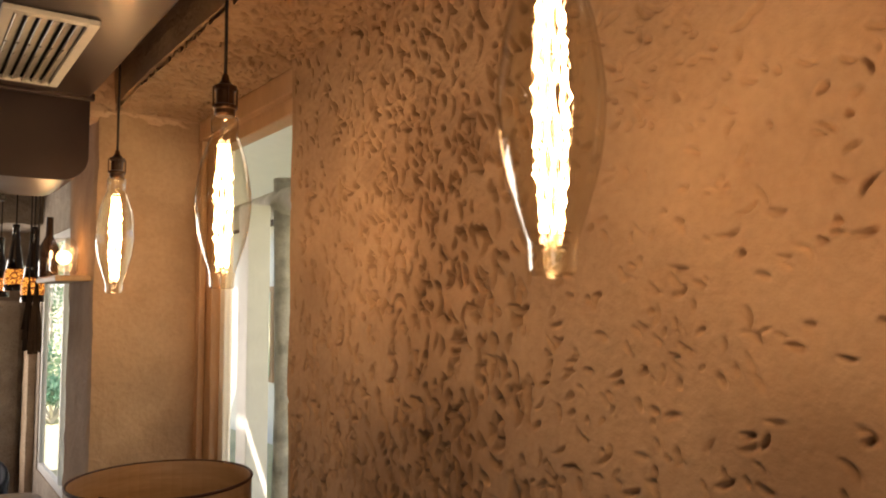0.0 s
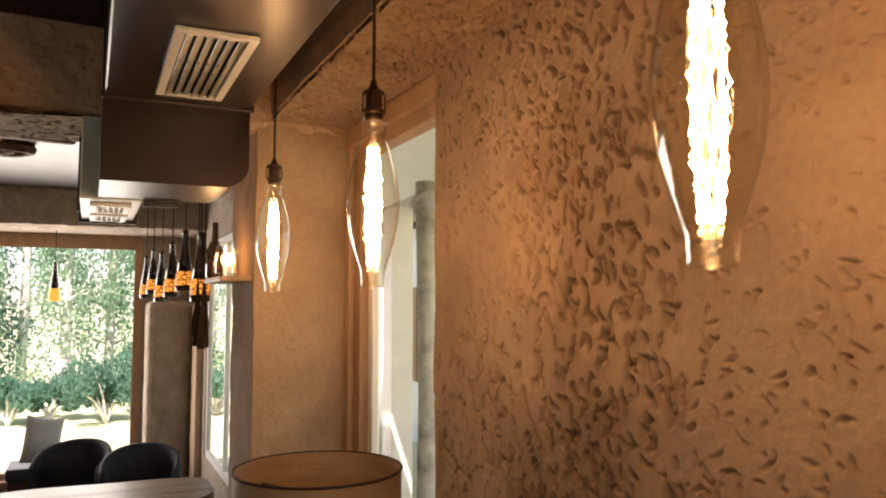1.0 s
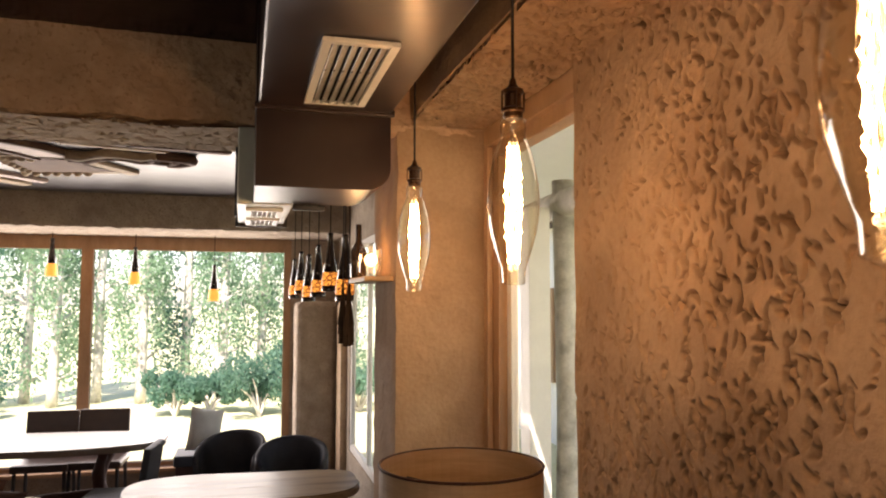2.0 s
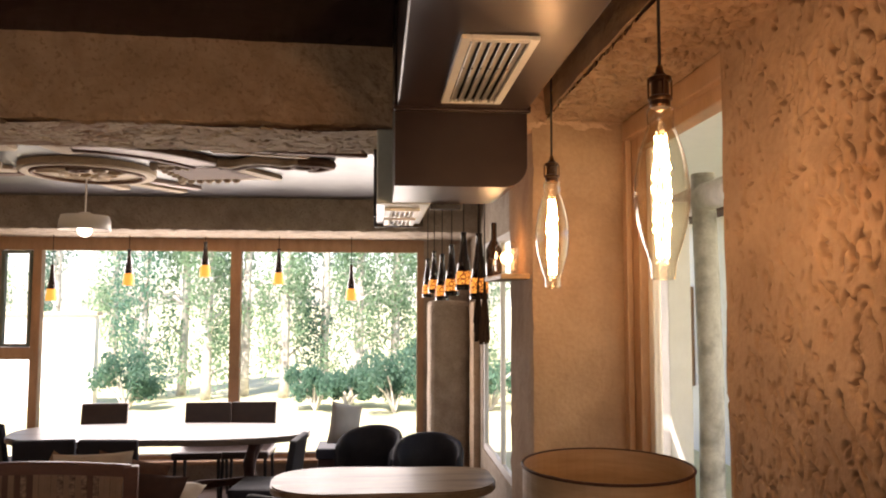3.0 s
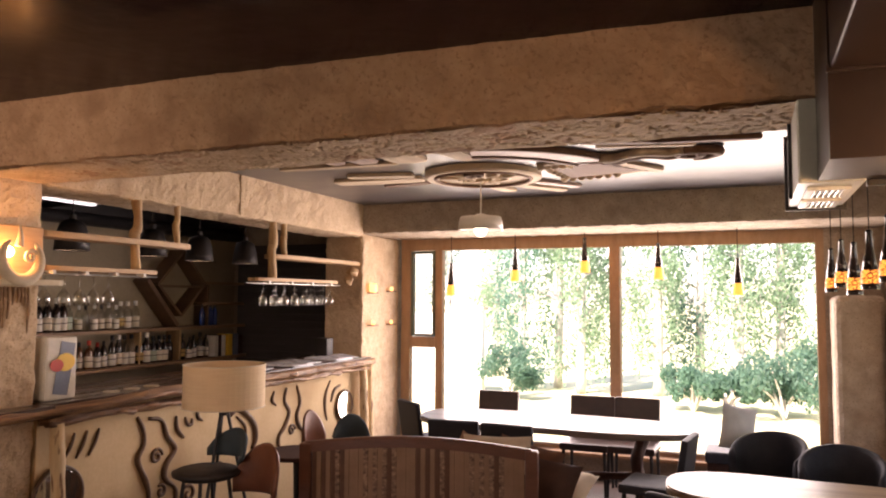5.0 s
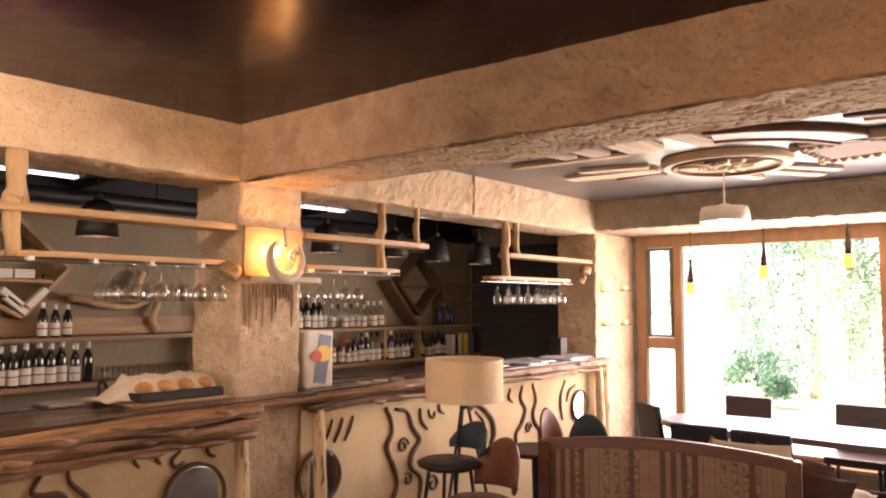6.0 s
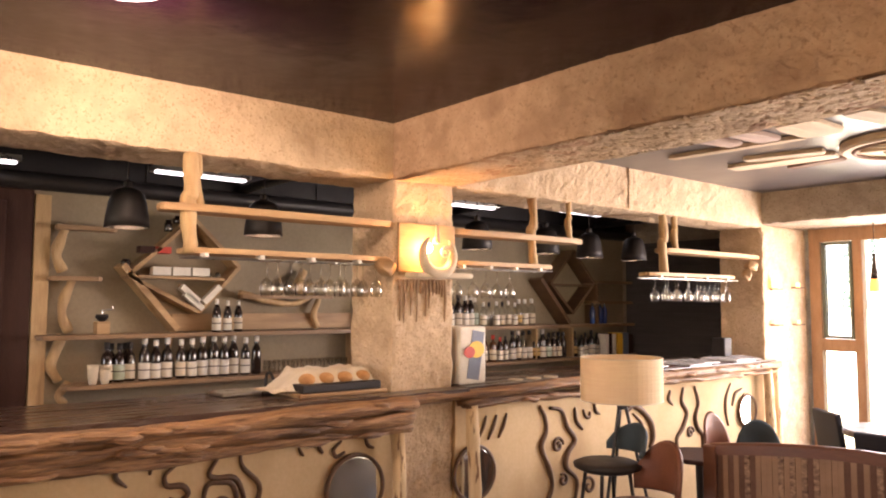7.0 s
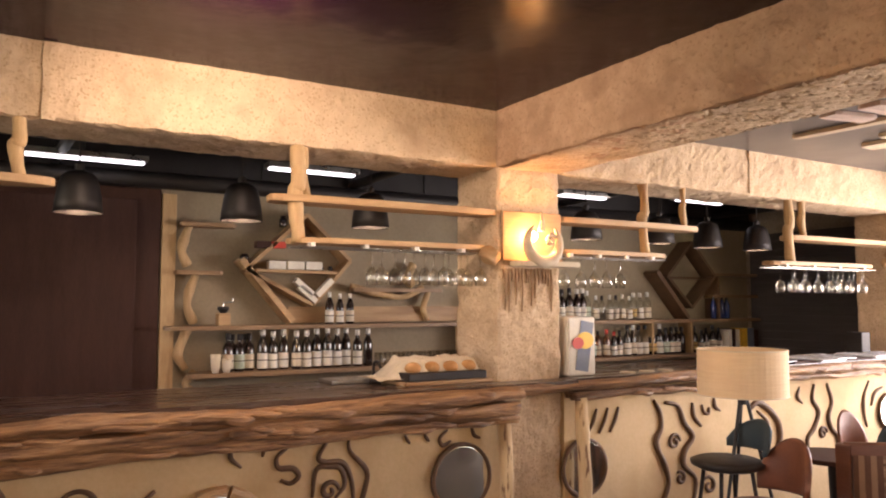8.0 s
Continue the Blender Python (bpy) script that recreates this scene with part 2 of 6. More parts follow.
VENEER = material("lampshade_veneer", (0.33, 0.215, 0.12), (0.46, 0.32, 0.20), 4, 0.5, bump=0.25, fine=14, stretch=(1, 1, 9))


def let_light_through(m, share):
    """Thin leaves: part of the light shines through them."""
    nt = m.node_tree
    p, out = nt.nodes["Principled BSDF"], nt.nodes["Material Output"]
    tr, mx = nt.nodes.new("ShaderNodeBsdfTranslucent"), nt.nodes.new("ShaderNodeMixShader")
    mx.inputs[0].default_value = share
    nt.links.new(p.inputs["Base Color"].links[0].from_socket, tr.inputs["Color"])
    nt.links.new(p.outputs[0], mx.inputs[1])
    nt.links.new(tr.outputs[0], mx.inputs[2])
    nt.links.new(mx.outputs[0], out.inputs["Surface"])


for m in (LEAF, LEAF_PALE):
    let_light_through(m, 0.62)
SOFA_WOOD = material("chestnut_sofa_frame", (0.11, 0.042, 0.024), (0.17, 0.07, 0.04), 4.0, 0.45, bump=0.2, fine=30, stretch=(1, 4, 4))
TABLE_DARK = material("lacquered_grey_tabletop", (0.12, 0.10, 0.085), (0.22, 0.19, 0.16), 2.5, 0.34, bump=0.12, fine=14, stretch=(0.8, 7, 7), dirt=(0.08, 0.06, 0.05), spec=0.22)
CARVED = material("pale_carved_wood", (0.55, 0.44, 0.31), (0.70, 0.58, 0.44), 4, 0.75, bump=0.35, fine=22, stretch=(1, 4, 4), dirt=(0.42, 0.31, 0.21), spec=0.25, vary=0.18)
CARVED_DARK = material("dark_carved_wood", (0.14, 0.08, 0.055), (0.22, 0.14, 0.10), 4, 0.75, bump=0.35, fine=22, stretch=(1, 4, 4), spec=0.25, vary=0.18)
BEAD_GLOW = glow("amber_beads_lit", (1.0, 0.36, 0.05), 0.7)
nt = BEAD_GLOW.node_tree
nz, rp = nt.nodes.new("ShaderNodeTexVoronoi"), nt.nodes.new("ShaderNodeValToRGB")
nz.inputs["Scale"].default_value = 9
rp.color_ramp.elements[0].color, rp.color_ramp.elements[1].color = (1.0, 0.40, 0.06, 1), (0.10, 0.02, 0.005, 1)
rp.color_ramp.elements[0].position, rp.color_ramp.elements[1].position = 0.25, 0.6
nt.links.new(nz.outputs["Distance"], rp.inputs[0])
for key in ("Base Color", "Emission Color"):
    nt.links.new(rp.outputs[0], nt.nodes["Principled BSDF"].inputs[key])
LAMP_GLOW = glow("warm_lamp_bulb", (1.0, 0.74, 0.46), 22.0)

# ---- builders ----


def shade(me, smooth):
    if smooth:
        me.polygons.foreach_set("use_smooth", [True] * len(me.polygons))


def mesh_of(name, bm, mat, smooth=False):
    me = bpy.data.meshes.new(name)
    bm.normal_update()
    bm.to_mesh(me)
    bm.free()
    me.materials.append(mat)
    shade(me, smooth)
    return me


def part(name, bm, mat, parent, label="", smooth=False):
    ob = new(name, mesh_of(name, bm, mat, smooth))
    ob.parent = parent
    return tagged(ob, label)


def thing(name, loc, label, category, group="", rz=0.0, kind=""):
    ob = new(name)
    ob.empty_display_size = 0.1
    ob.matrix_basis = pose(*loc, 0, 0, rz)
    return tagged(ob, label, category, group, kind)


def single(name, bm, mat, label, category, group="", kind="", smooth=False, m=None):
    ob = new(name, mesh_of(name, bm, mat, smooth))
    if m is not None:
        ob.matrix_basis = m
    return tagged(ob, label, category, group, kind)


def box(bm, lo, hi, bevel=0.0):
    """An axis-aligned box between two corners, its edges rounded."""
    c, s = [(a + b) / 2 for a, b in zip(lo, hi)], [b - a for a, b in zip(lo, hi)]
    r = bmesh.ops.create_cube(bm, size=1, matrix=Matrix.LocRotScale(c, None, s))
    if bevel:
        es = list({e for v in r["verts"] for e in v.link_edges})
        bmesh.ops.bevel(bm, geom=es, offset=bevel, segments=2, affect="EDGES", profile=0.6)
    return bm


def bx(lo, hi, bevel=0.0):
    return box(bmesh.new(), lo, hi, bevel)


def tube(bm, pts, rad, seg=10, wob=0.0, seed=0.0, caps=True):
    """A round bar along points; rad is one radius or one for each point; wob makes it knotty."""
    pts = [Vector(p) for p in pts]
    rads = rad if isinstance(rad, (list, tuple)) else [rad] * len(pts)
    rings, up = [], None
    for i, p in enumerate(pts):
        d = (pts[min(i + 1, len(pts) - 1)] - pts[max(i - 1, 0)]).normalized()
        if up is None:
            up = Vector((0, 0, 1)) if abs(d.z) < 0.9 else Vector((1, 0, 0))
        side = d.cross(up).normalized()
        up = side.cross(d).normalized()
        ring = []
        for k in range(seg):
            a = 2 * math.pi * k / seg
            o = side * math.cos(a) + up * math.sin(a)
            r = rads[i] * (1 + wob * noise.noise((p + o * rads[i]) * 9 + Vector((seed, 0, 0))))
            ring.append(bm.verts.new(p + o * r))
        rings.append(ring)
    for a, b in zip(rings, rings[1:]):
        for k in range(seg):
            bm.faces.new((a[k], a[(k + 1) % seg], b[(k + 1) % seg], b[k]))
    if caps:
        bm.faces.new(rings[0][::-1])
        bm.faces.new(rings[-1])
    return bm


def lathe(bm, prof, seg=20, at=(0, 0, 0), cap=True):
    """A turned body: prof is (radius, height) from below upwards."""
    rings = []
    for r, z in prof:
        rings.append([bm.verts.new((at[0] + r * math.cos(2 * math.pi * k / seg), at[1] + r * math.sin(2 * math.pi * k / seg), at[2] + z)) for k in range(seg)])
    for a, b in zip(rings, rings[1:]):
        for k in range(seg):
            bm.faces.new((a[k], a[(k + 1) % seg], b[(k + 1) % seg], b[k]))
    if cap:
        bm.faces.new(rings[0][::-1])
        bm.faces.new(rings[-1])
    return bm


def bend(pts, n=6):
    """A smooth line through points (Catmull-Rom)."""
    ps = [Vector(p) for p in pts]
    ps = [2 * ps[0] - ps[1]] + ps + [2 * ps[-1] - ps[-2]]
    out = []
    for a, b, c, d in zip(ps, ps[1:], ps[2:], ps[3:]):
        for k in range(n):
            t = k / n
            out.append(0.5 * (2 * b + (c - a) * t + (2 * a - 5 * b + 4 * c - d) * t * t + (3 * b - a - 3 * c + d) * t ** 3))
    return out + [ps[-2]]


def rough_box(lo, hi, step=0.05, amp=0.012, freq=7.0, edge=0.02, seed=0.0):
    """A hand-plastered block: a box cut into small faces, edges worn round, all pushed about by noise."""
    bm = bmesh.new()
    n = [max(1, int(round((b - a) / step))) for a, b in zip(lo, hi)]
    seen = {}

    def v(i, j, k):
        if (i, j, k) not in seen:
            p = Vector([lo[q] + (hi[q] - lo[q]) * (i, j, k)[q] / n[q] for q in range(3)])
            c = Vector([(min(max(p[q], lo[q] + edge), hi[q] - edge)) for q in range(3)])
            d = p - c
            if d.length > 1e-6:
                p = c + d.normalized() * edge
            s = Vector((seed, 0, 0))
            w = noise.noise_vector(p * freq + s) * amp + noise.noise_vector(p * freq * 3.1 + s) * amp * 0.6
            seen[i, j, k] = bm.verts.new(p + w)
        return seen[i, j, k]

    for ax in range(3):
        u, w = [(1, 2), (2, 0), (0, 1)][ax]
        for side in (0, n[ax]):
            for i in range(n[u]):
                for j in range(n[w]):
                    q = []
                    for di, dj in ((0, 0), (1, 0), (1, 1), (0, 1)):
                        idx = [0, 0, 0]
                        idx[ax], idx[u], idx[w] = side, i + di, j + dj
                        q.append(v(*idx))
                    bm.faces.new(q if side else q[::-1])
    return bm


def slab(outline, z0, z1, bevel=0.01):
    """A thick board with any outline."""
    bm = bmesh.new()
    f = bm.faces.new([bm.verts.new((x, y, z0)) for x, y in outline])
    r = bmesh.ops.extrude_face_region(bm, geom=[f])
    for g in r["geom"]:
        if isinstance(g, bmesh.types.BMVert):
            g.co.z = z1
    bmesh.ops.recalc_face_normals(bm, faces=bm.faces)
    if bevel:
        es = [e for e in bm.edges if abs(e.verts[0].co.z - e.verts[1].co.z) < 1e-6]
        bmesh.ops.bevel(bm, geom=es, offset=bevel, segments=2, affect="EDGES")
    return bm


def live_edge(length, width, seed, wob=0.05, n=36, square=4.0):
    """The outline of a natural board, long in x."""
    pts = []
    for k in range(n):
        a = 2 * math.pi * k / n
        c, s = math.cos(a), math.sin(a)
        r = (abs(c) ** square + abs(s) ** square) ** (-1 / square)
        w = 1 + wob * noise.noise((c * 1.7 + seed, s * 1.7, seed * 0.3)) * 2
        pts.append((length / 2 * r * c * (1 + (w - 1) * 0.4), width / 2 * r * s * w))
    return pts


def carved_sheet(name, mat, origin, du, dv, normal, nu, nv, gouges, seed, depth=1.0, swell=0.012, dense=None):
    """A plaster face cut up by trowel gouges: a fine grid pushed along its normal."""
    rng = np.random.default_rng(seed)
    lu, lv = Vector(du).length, Vector(dv).length
    u, v = np.meshgrid(np.linspace(0, lu, nu), np.linspace(0, lv, nv), indexing="ij")
    h = np.zeros_like(u)
    for f, a in ((1.7, 1.0), (4.1, 0.55), (9.0, 0.28)):
        ph = rng.uniform(0, 6.28, 8)
        h += a * swell * (np.sin(f * u * 2.1 + ph[0] + 1.3 * np.sin(f * v + ph[1])) * np.sin(f * v * 1.7 + ph[2] + 1.1 * np.sin(f * u * 0.9 + ph[3]))) * 0.5
    for _ in range(gouges):
        cu, cv = rng.uniform(0, lu), rng.uniform(0, lv)
        if dense is not None and rng.uniform() > dense(cu, cv):
            continue
        a = rng.normal(1.35, 0.45) if cu > 0.75 else rng.normal(0.5, 0.9)
        small = 1.0 if cu > 0.75 else 0.68
        ln, wd = rng.uniform(0.006, 0.020) * small, rng.uniform(0.0035, 0.0065) * small
        dp = rng.uniform(0.007, 0.018) * depth * small
        r = 3.2 * ln
        i0, i1 = np.searchsorted(u[:, 0], [cu - r, cu + r])
        j0, j1 = np.searchsorted(v[0], [cv - r, cv + r])
        if i1 - i0 < 2 or j1 - j0 < 2:
            continue
        x, y = u[i0:i1, j0:j1] - cu, v[i0:i1, j0:j1] - cv
        s, t = x * math.cos(a) + y * math.sin(a), -x * math.sin(a) + y * math.cos(a)
        t = t + rng.uniform(4, 22) * s * s * rng.choice((-1, 1))
        g = np.exp(-((s / ln) ** 2 + (t / wd) ** 2) ** 1.5)
        lip = np.exp(-((s / ln) ** 2 + ((t - 1.7 * wd) / wd) ** 2))
        h[i0:i1, j0:j1] += -dp * g + 0.10 * dp * lip
    o, eu, ev, nn = (np.array(q, float) for q in (origin, Vector(du).normalized(), Vector(dv).normalized(), normal))
    co = o + u[..., None] * eu + v[..., None] * ev + h[..., None] * nn
    idx = np.arange(nu * nv).reshape(nu, nv)
    faces = np.stack([idx[:-1, :-1], idx[1:, :-1], idx[1:, 1:], idx[:-1, 1:]], -1).reshape(-1, 4)
    if np.dot(np.cross(eu, ev), nn) < 0:
        faces = faces[:, ::-1]
    me = bpy.data.meshes.new(name)
    me.from_pydata(co.reshape(-1, 3).tolist(), [], faces.tolist())
    me.materials.append(mat)
    shade(me, True)
    return new(name, me)

# ---- setting ----
CEIL = 2.772
BEAM_Z, SOFFIT_Z = 2.442, 2.48
BAR_X, BACK_X = -3.86, -6.14
NEAR_Y, FAR_Y = 2.596, 3.06
WIN_Y = 7.73

single("floor", bx((-6.5, -4.3, -0.1), (1.03, 8.1, 0.0)), FLOOR, "dark polished tiled restaurant floor", "floor", kind="structure")
# Unseen slab; its overhang is added to keep sun out of the south opening.
single("roof", bx((-6.8, -6.6, CEIL + 0.11), (1.25, 8.1, CEIL + 0.3)), DARK_WOOD, "unseen roof slab with an added overhang to block the sun", "roof", kind="structure")
single("ceiling", bx((-6.5, -4.3, CEIL), (1.03, 8.1, CEIL + 0.1)), CEILING, "glossy dark brown lacquered ceiling", "ceiling", kind="structure")

bm = bmesh.new()
top, low = [], []
for x, z in ((-2.4, CEIL - 0.0005), (0.06, CEIL - 0.040), (0.59, CEIL - 0.040), (0.59, CEIL), (-2.4, CEIL + 0.001)):
    low.append(bm.verts.new((x, -3.9, z)))
    top.append(bm.verts.new((x, NEAR_Y + 0.05, z)))
for k in range(5):
    bm.faces.new((low[k], low[(k + 1) % 5], top[(k + 1) % 5], top[k]))
bm.faces.new(low[::-1])
bm.faces.new(top)
bmesh.ops.recalc_face_normals(bm, faces=bm.faces)
single("ceiling_near", bm, CEILING, "slightly sagging dark lacquered ceiling over the near bay", "ceiling", kind="structure")

single("ceiling_bay", bx((BAR_X + 0.01, FAR_Y + 0.01, CEIL - 0.006), (0.97, 6.90, CEIL - 0.001)), BAY_CEILING, "glossy grey lacquered ceiling over the dining bay", "ceiling", kind="structure")

# west: back of the bar
single("wall_west", bx((BACK_X - 0.2, 1.12, 0), (BACK_X, 8.0, CEIL)), WALL_BAR, "olive clay wall behind the bar", "wall", kind="structure")
single("wall_west_panel", bx((BACK_X - 0.2, -4.2, 0), (BACK_X + 0.05, 1.12, CEIL), 0.005), DARK_WOOD, "dark stained timber panelling beside the bar shelves", "wall panel", kind="structure")
# south, out of view; its opening is made up to let fill light in
bm = bmesh.new()
for lo, hi in (((-6.3, 0), (-4.6, CEIL)), ((-2.2, 0), (0.98, CEIL)), ((-4.6, 0), (-2.2, 0.6)), ((-4.6, 2.45), (-2.2, CEIL))):
    box(bm, (lo[0], -4.2, lo[1]), (hi[0], -4.0, hi[1]))
single("wall_south", bm, PLASTER, "unseen clay plastered wall with an added light opening", "wall", kind="structure")

# east: carved clay wall, window, pier
bm = bmesh.new()
EW = 0.92
for lo, hi in (((-4.2, 0), (1.79, CEIL)), ((1.79, 0), (2.596, 0.55)), ((1.79, 2.44), (2.596, CEIL))):
    box(bm, (EW, lo[0], lo[1]), (EW + 0.06, hi[0], hi[1]))
box(bm, (EW + 0.0, 2.596, 0), (EW + 0.06, 3.06, CEIL))
wall_east = single("wall_east", bm, PLASTER, "brown clay wall with trowel gouges", "wall", kind="structure")


def dense(cu, cv):
    """More gouges in the belt beside the window and low on the wall."""
    return 0.24 + 0.42 * math.exp(-((cu - 1.05) / 0.42) ** 2) + 0.8 * max(0.0, 0.75 - cv)


sheet = carved_sheet("carved_wall_face", PLASTER, (0.885, 0.1, 1.0), (0, 1.69, 0), (0, 0, 1.5), (-1, 0, 0), 680, 600, 5200, 3, 1.5, 0.012, dense)
tagged(sheet, "brown clay wall face with dark trowel gouges", "wall face", kind="structure")
single("wall_east_reveal", bx((0.885, 1.772, 1.0), (0.93, 1.79, 2.5), 0.004), PLASTER, "clay plaster reveal beside the window", "wall", kind="structure")
single("wall_east_lower", bx((0.885, -4.0, 0), (0.92, 1.789, 1.0)), PLASTER, "brown clay wall below the carved face", "wall", kind="structure")
single("wall_east_rear", bx((0.885, -4.0, 1.0), (0.92, 0.1, CEIL)), PLASTER, "brown clay wall near the entrance", "wall", kind="structure")
single("column_east", rough_box((0.557, 2.60, 0), (0.93, 3.06, SOFFIT_Z + 0.02), 0.04, 0.006, 6, 0.012, 4), PLASTER, "brown clay column beside the window", "column", kind="structure")
bm = bmesh.new()
for lo, hi in (((3.06, 0), (4.9, CEIL)), ((6.8, 0), (7.73, CEIL)), ((4.9, 0), (6.8, 0.5)), ((4.9, 2.35), (6.8, CEIL))):
    box(bm, (0.97, lo[0], lo[1]), (1.03, hi[0], hi[1]))
single("wall_east_bay", bm, PLASTER_GREY, "grey clay wall of the window bay", "wall", kind="structure")

# beams
single("beam_cross", rough_box((BAR_X - 0.02, NEAR_Y, BEAM_Z), (0.97, FAR_Y, CEIL + 0.03), 0.026, 0.011, 13, 0.02, 1), PLASTER_BROWN, "rough clay plastered cross beam", "beam", kind="structure")
single("beam_bar", rough_box((-4.31, -4.1, BEAM_Z - 0.005), (BAR_X, 6.9, CEIL + 0.03), 0.03, 0.008, 13, 0.022, 2), PLASTER_PALE, "rough pale plastered beam above the bar", "beam", kind="structure")
single("beam_far", rough_box((-4.31, 6.875, 2.465), (0.98, WIN_Y + 0.05, CEIL + 0.03), 0.035, 0.010, 13, 0.02, 3), PLASTER_GREY, "rough plastered beam above the picture window", "beam", kind="structure")
single("beam_rib", rough_box((BAR_X - 0.02, 0.25, BEAM_Z - 0.02), (BAR_X + 0.025, 0.31, CEIL), 0.03, 0.006, 8, 0.012, 5), PLASTER_PALE, "raised plaster rib on the bar beam", "beam rib", group="plaster ribs", kind="structure")
single("beam_rib", rough_box((BAR_X - 0.02, 4.83, BEAM_Z + 0.005), (BAR_X + 0.012, 4.88, CEIL), 0.03, 0.004, 8, 0.01, 6), PLASTER_PALE, "raised plaster rib on the bar beam", "beam rib", group="plaster ribs", kind="structure")
bm = rough_box((0.60, -4.0, SOFFIT_Z + 0.012), (0.93, NEAR_Y + 0.02, CEIL + 0.02), 0.06, 0.006, 6, 0.02, 7)
single("beam_east", bm, PLASTER, "rough clay beam along the carved wall", "beam", kind="structure")
sheet = carved_sheet("beam_east_soffit", PLASTER, (0.61, -0.4, SOFFIT_Z), (0, 3.0, 0), (0.285, 0, 0), (0, 0, -1), 460, 60, 1700, 8, 2.2, 0.010)
tagged(sheet, "deeply gouged clay underside of the beam", "beam face", kind="structure")

sheet = carved_sheet("beam_cross_soffit", PLASTER_PALE, (BAR_X + 0.01, NEAR_Y + 0.015, BEAM_Z - 0.006), (4.78, 0, 0), (0, 0.435, 0), (0, 0, -1), 640, 62, 1500, 12, 0.7, 0.016)
tagged(sheet, "deeply gouged underside of the cross beam", "beam face", kind="structure")

# columns
for nm, y0, y1 in (("column_bar", NEAR_Y, FAR_Y), ("column_far", 6.875, WIN_Y)):
    single(nm, rough_box((-4.31, y0, 0), (BAR_X, y1, BEAM_Z + 0.02), 0.026, 0.009, 14, 0.018, y0), PLASTER_PALE, "rough clay plastered column by the bar", "column", kind="structure")

# north wall: picture window
bm = bmesh.new()
for lo, hi in (((-6.3, 0), (-3.86, CEIL)), ((-3.86, 2.47), (1.03, CEIL)), ((-3.86, 0), (0.49, 0.24)), ((0.49, 0), (1.03, 2.47))):
    box(bm, (lo[0], WIN_Y, lo[1]), (hi[0], WIN_Y + 0.22, hi[1]))
single("wall_north", bm, PLASTER_GREY, "plastered wall round the picture window", "wall", kind="structure")
win = thing("window_1", (0, WIN_Y + 0.03, 0), "wide timber-framed picture window onto the garden", "window", kind="structure")
Z0, Z1 = 0.30, 2.335
for x0, x1, z0, z1 in ((-3.83, -3.72, 0.24, 2.47), (-3.41, -3.325, 0.24, 2.34), (-1.48, -1.374, 0.24, 2.34), (0.42, 0.50, 0.24, 2.47), (-3.72, 0.42, 2.335, 2.47), (-3.72, 0.42, 0.24, 0.30), (-3.72, -3.41, 1.25, 1.37)):
    part("window_frame", bx((x0, -0.02, z0), (x1, 0.07, z1), 0.006), FRAME_WOOD, win)
for x0, x1, z0, z1 in ((-3.72, -3.41, Z0, 1.25), (-3.325, -1.48, Z0, Z1), (-1.374, 0.42, Z0, Z1)):
    p = part("pane", bx((x0, 0.02, z0), (x1, 0.026, z1)), PANE, win)
    p.visible_shadow = False
CASEMENT_PAINT = material("grey_green_window_paint", (0.10, 0.13, 0.10), (0.16, 0.19, 0.15), 6, 0.5, bump=0.1)
# the small casement, ajar
cas = part("casement", bx((0, 0, 0), (0.30, 0.045, 0.03), 0.004), CASEMENT_PAINT, win, "narrow casement standing ajar")
cas.matrix_basis = pose(-3.715, 0.0, 1.375, 0, 0, -8)
for lo, hi in (((0, 0, 0.925), (0.30, 0.045, 0.955)), ((0, 0, 0.03), (0.035, 0.045, 0.925)), ((0.278, 0, 0.03), (0.30, 0.045, 0.925))):
    part("casement_rail", bx(lo, hi, 0.004), CASEMENT_PAINT, cas)
p = part("pane", bx((0.035, 0.02, 0.03), (0.278, 0.025, 0.925)), PANE, cas)
p.visible_shadow = False
part("window_sill", bx((-3.86, -0.16, 0.225), (0.5, -0.02, 0.262), 0.008), FRAME_WOOD, win)
bm = rough_box((0.52, 7.28, 0), (0.92, WIN_Y, 1.84), 0.05, 0.005, 5, 0.06, 9)
single("pier_north", bm, PLASTER_GREY, "rounded clay pier beside the picture window", "pier", kind="structure")
single("pier_north_post", rough_box((0.90, 6.95, 0), (0.975, 7.25, 1.83), 0.05, 0.004, 5, 0.03, 10), PLASTER_PALE, "pale rounded post beside the clay pier", "pier", kind="structure")
w2 = thing("window_2", (0.98, 0, 0), "pale framed window in the bay side wall", "window", kind="structure")
for y0, y1, z0, z1 in ((4.9, 4.96, 0.5, 2.35), (6.74, 6.8, 0.5, 2.35), (4.96, 6.74, 0.5, 0.56), (4.96, 6.74, 2.29, 2.35), (5.83, 5.87, 0.56, 2.29)):
    part("window_frame", bx((0.0, y0, z0), (0.04, y1, z1), 0.005), WHITE, w2)
p = part("pane", bx((0.018, 4.96, 0.56), (0.022, 6.74, 2.29)), PANE, w2)
p.visible_shadow = False

# east window in the carved wall
w3 = thing("window_3", (0, 0, 0), "honey timber window deep in the clay wall", "window", kind="structure")
for y0, y1, z0, z1 in ((1.795, 1.83, 0.55, 2.43), (2.50, 2.59, 0.55, 2.43), (1.83, 2.50, 2.36, 2.43), (1.83, 2.50, 0.55, 0.66)):
    part("window_frame", bx((0.915, y0, z0), (0.975, y1, z1), 0.006), FRAME_WOOD, w3)
part("window_sash", bx((0.945, 2.455, 0.66), (0.975, 2.50, 2.36), 0.005), WHITE, w3)
part("window_head", bx((0.89, 1.79, 2.405), (0.93, 2.596, 2.475), 0.006), FRAME_WOOD, w3)
part("window_jamb", bx((0.89, 2.555, 0.55), (0.914, 2.598, 2.405), 0.006), FRAME_WOOD, w3)
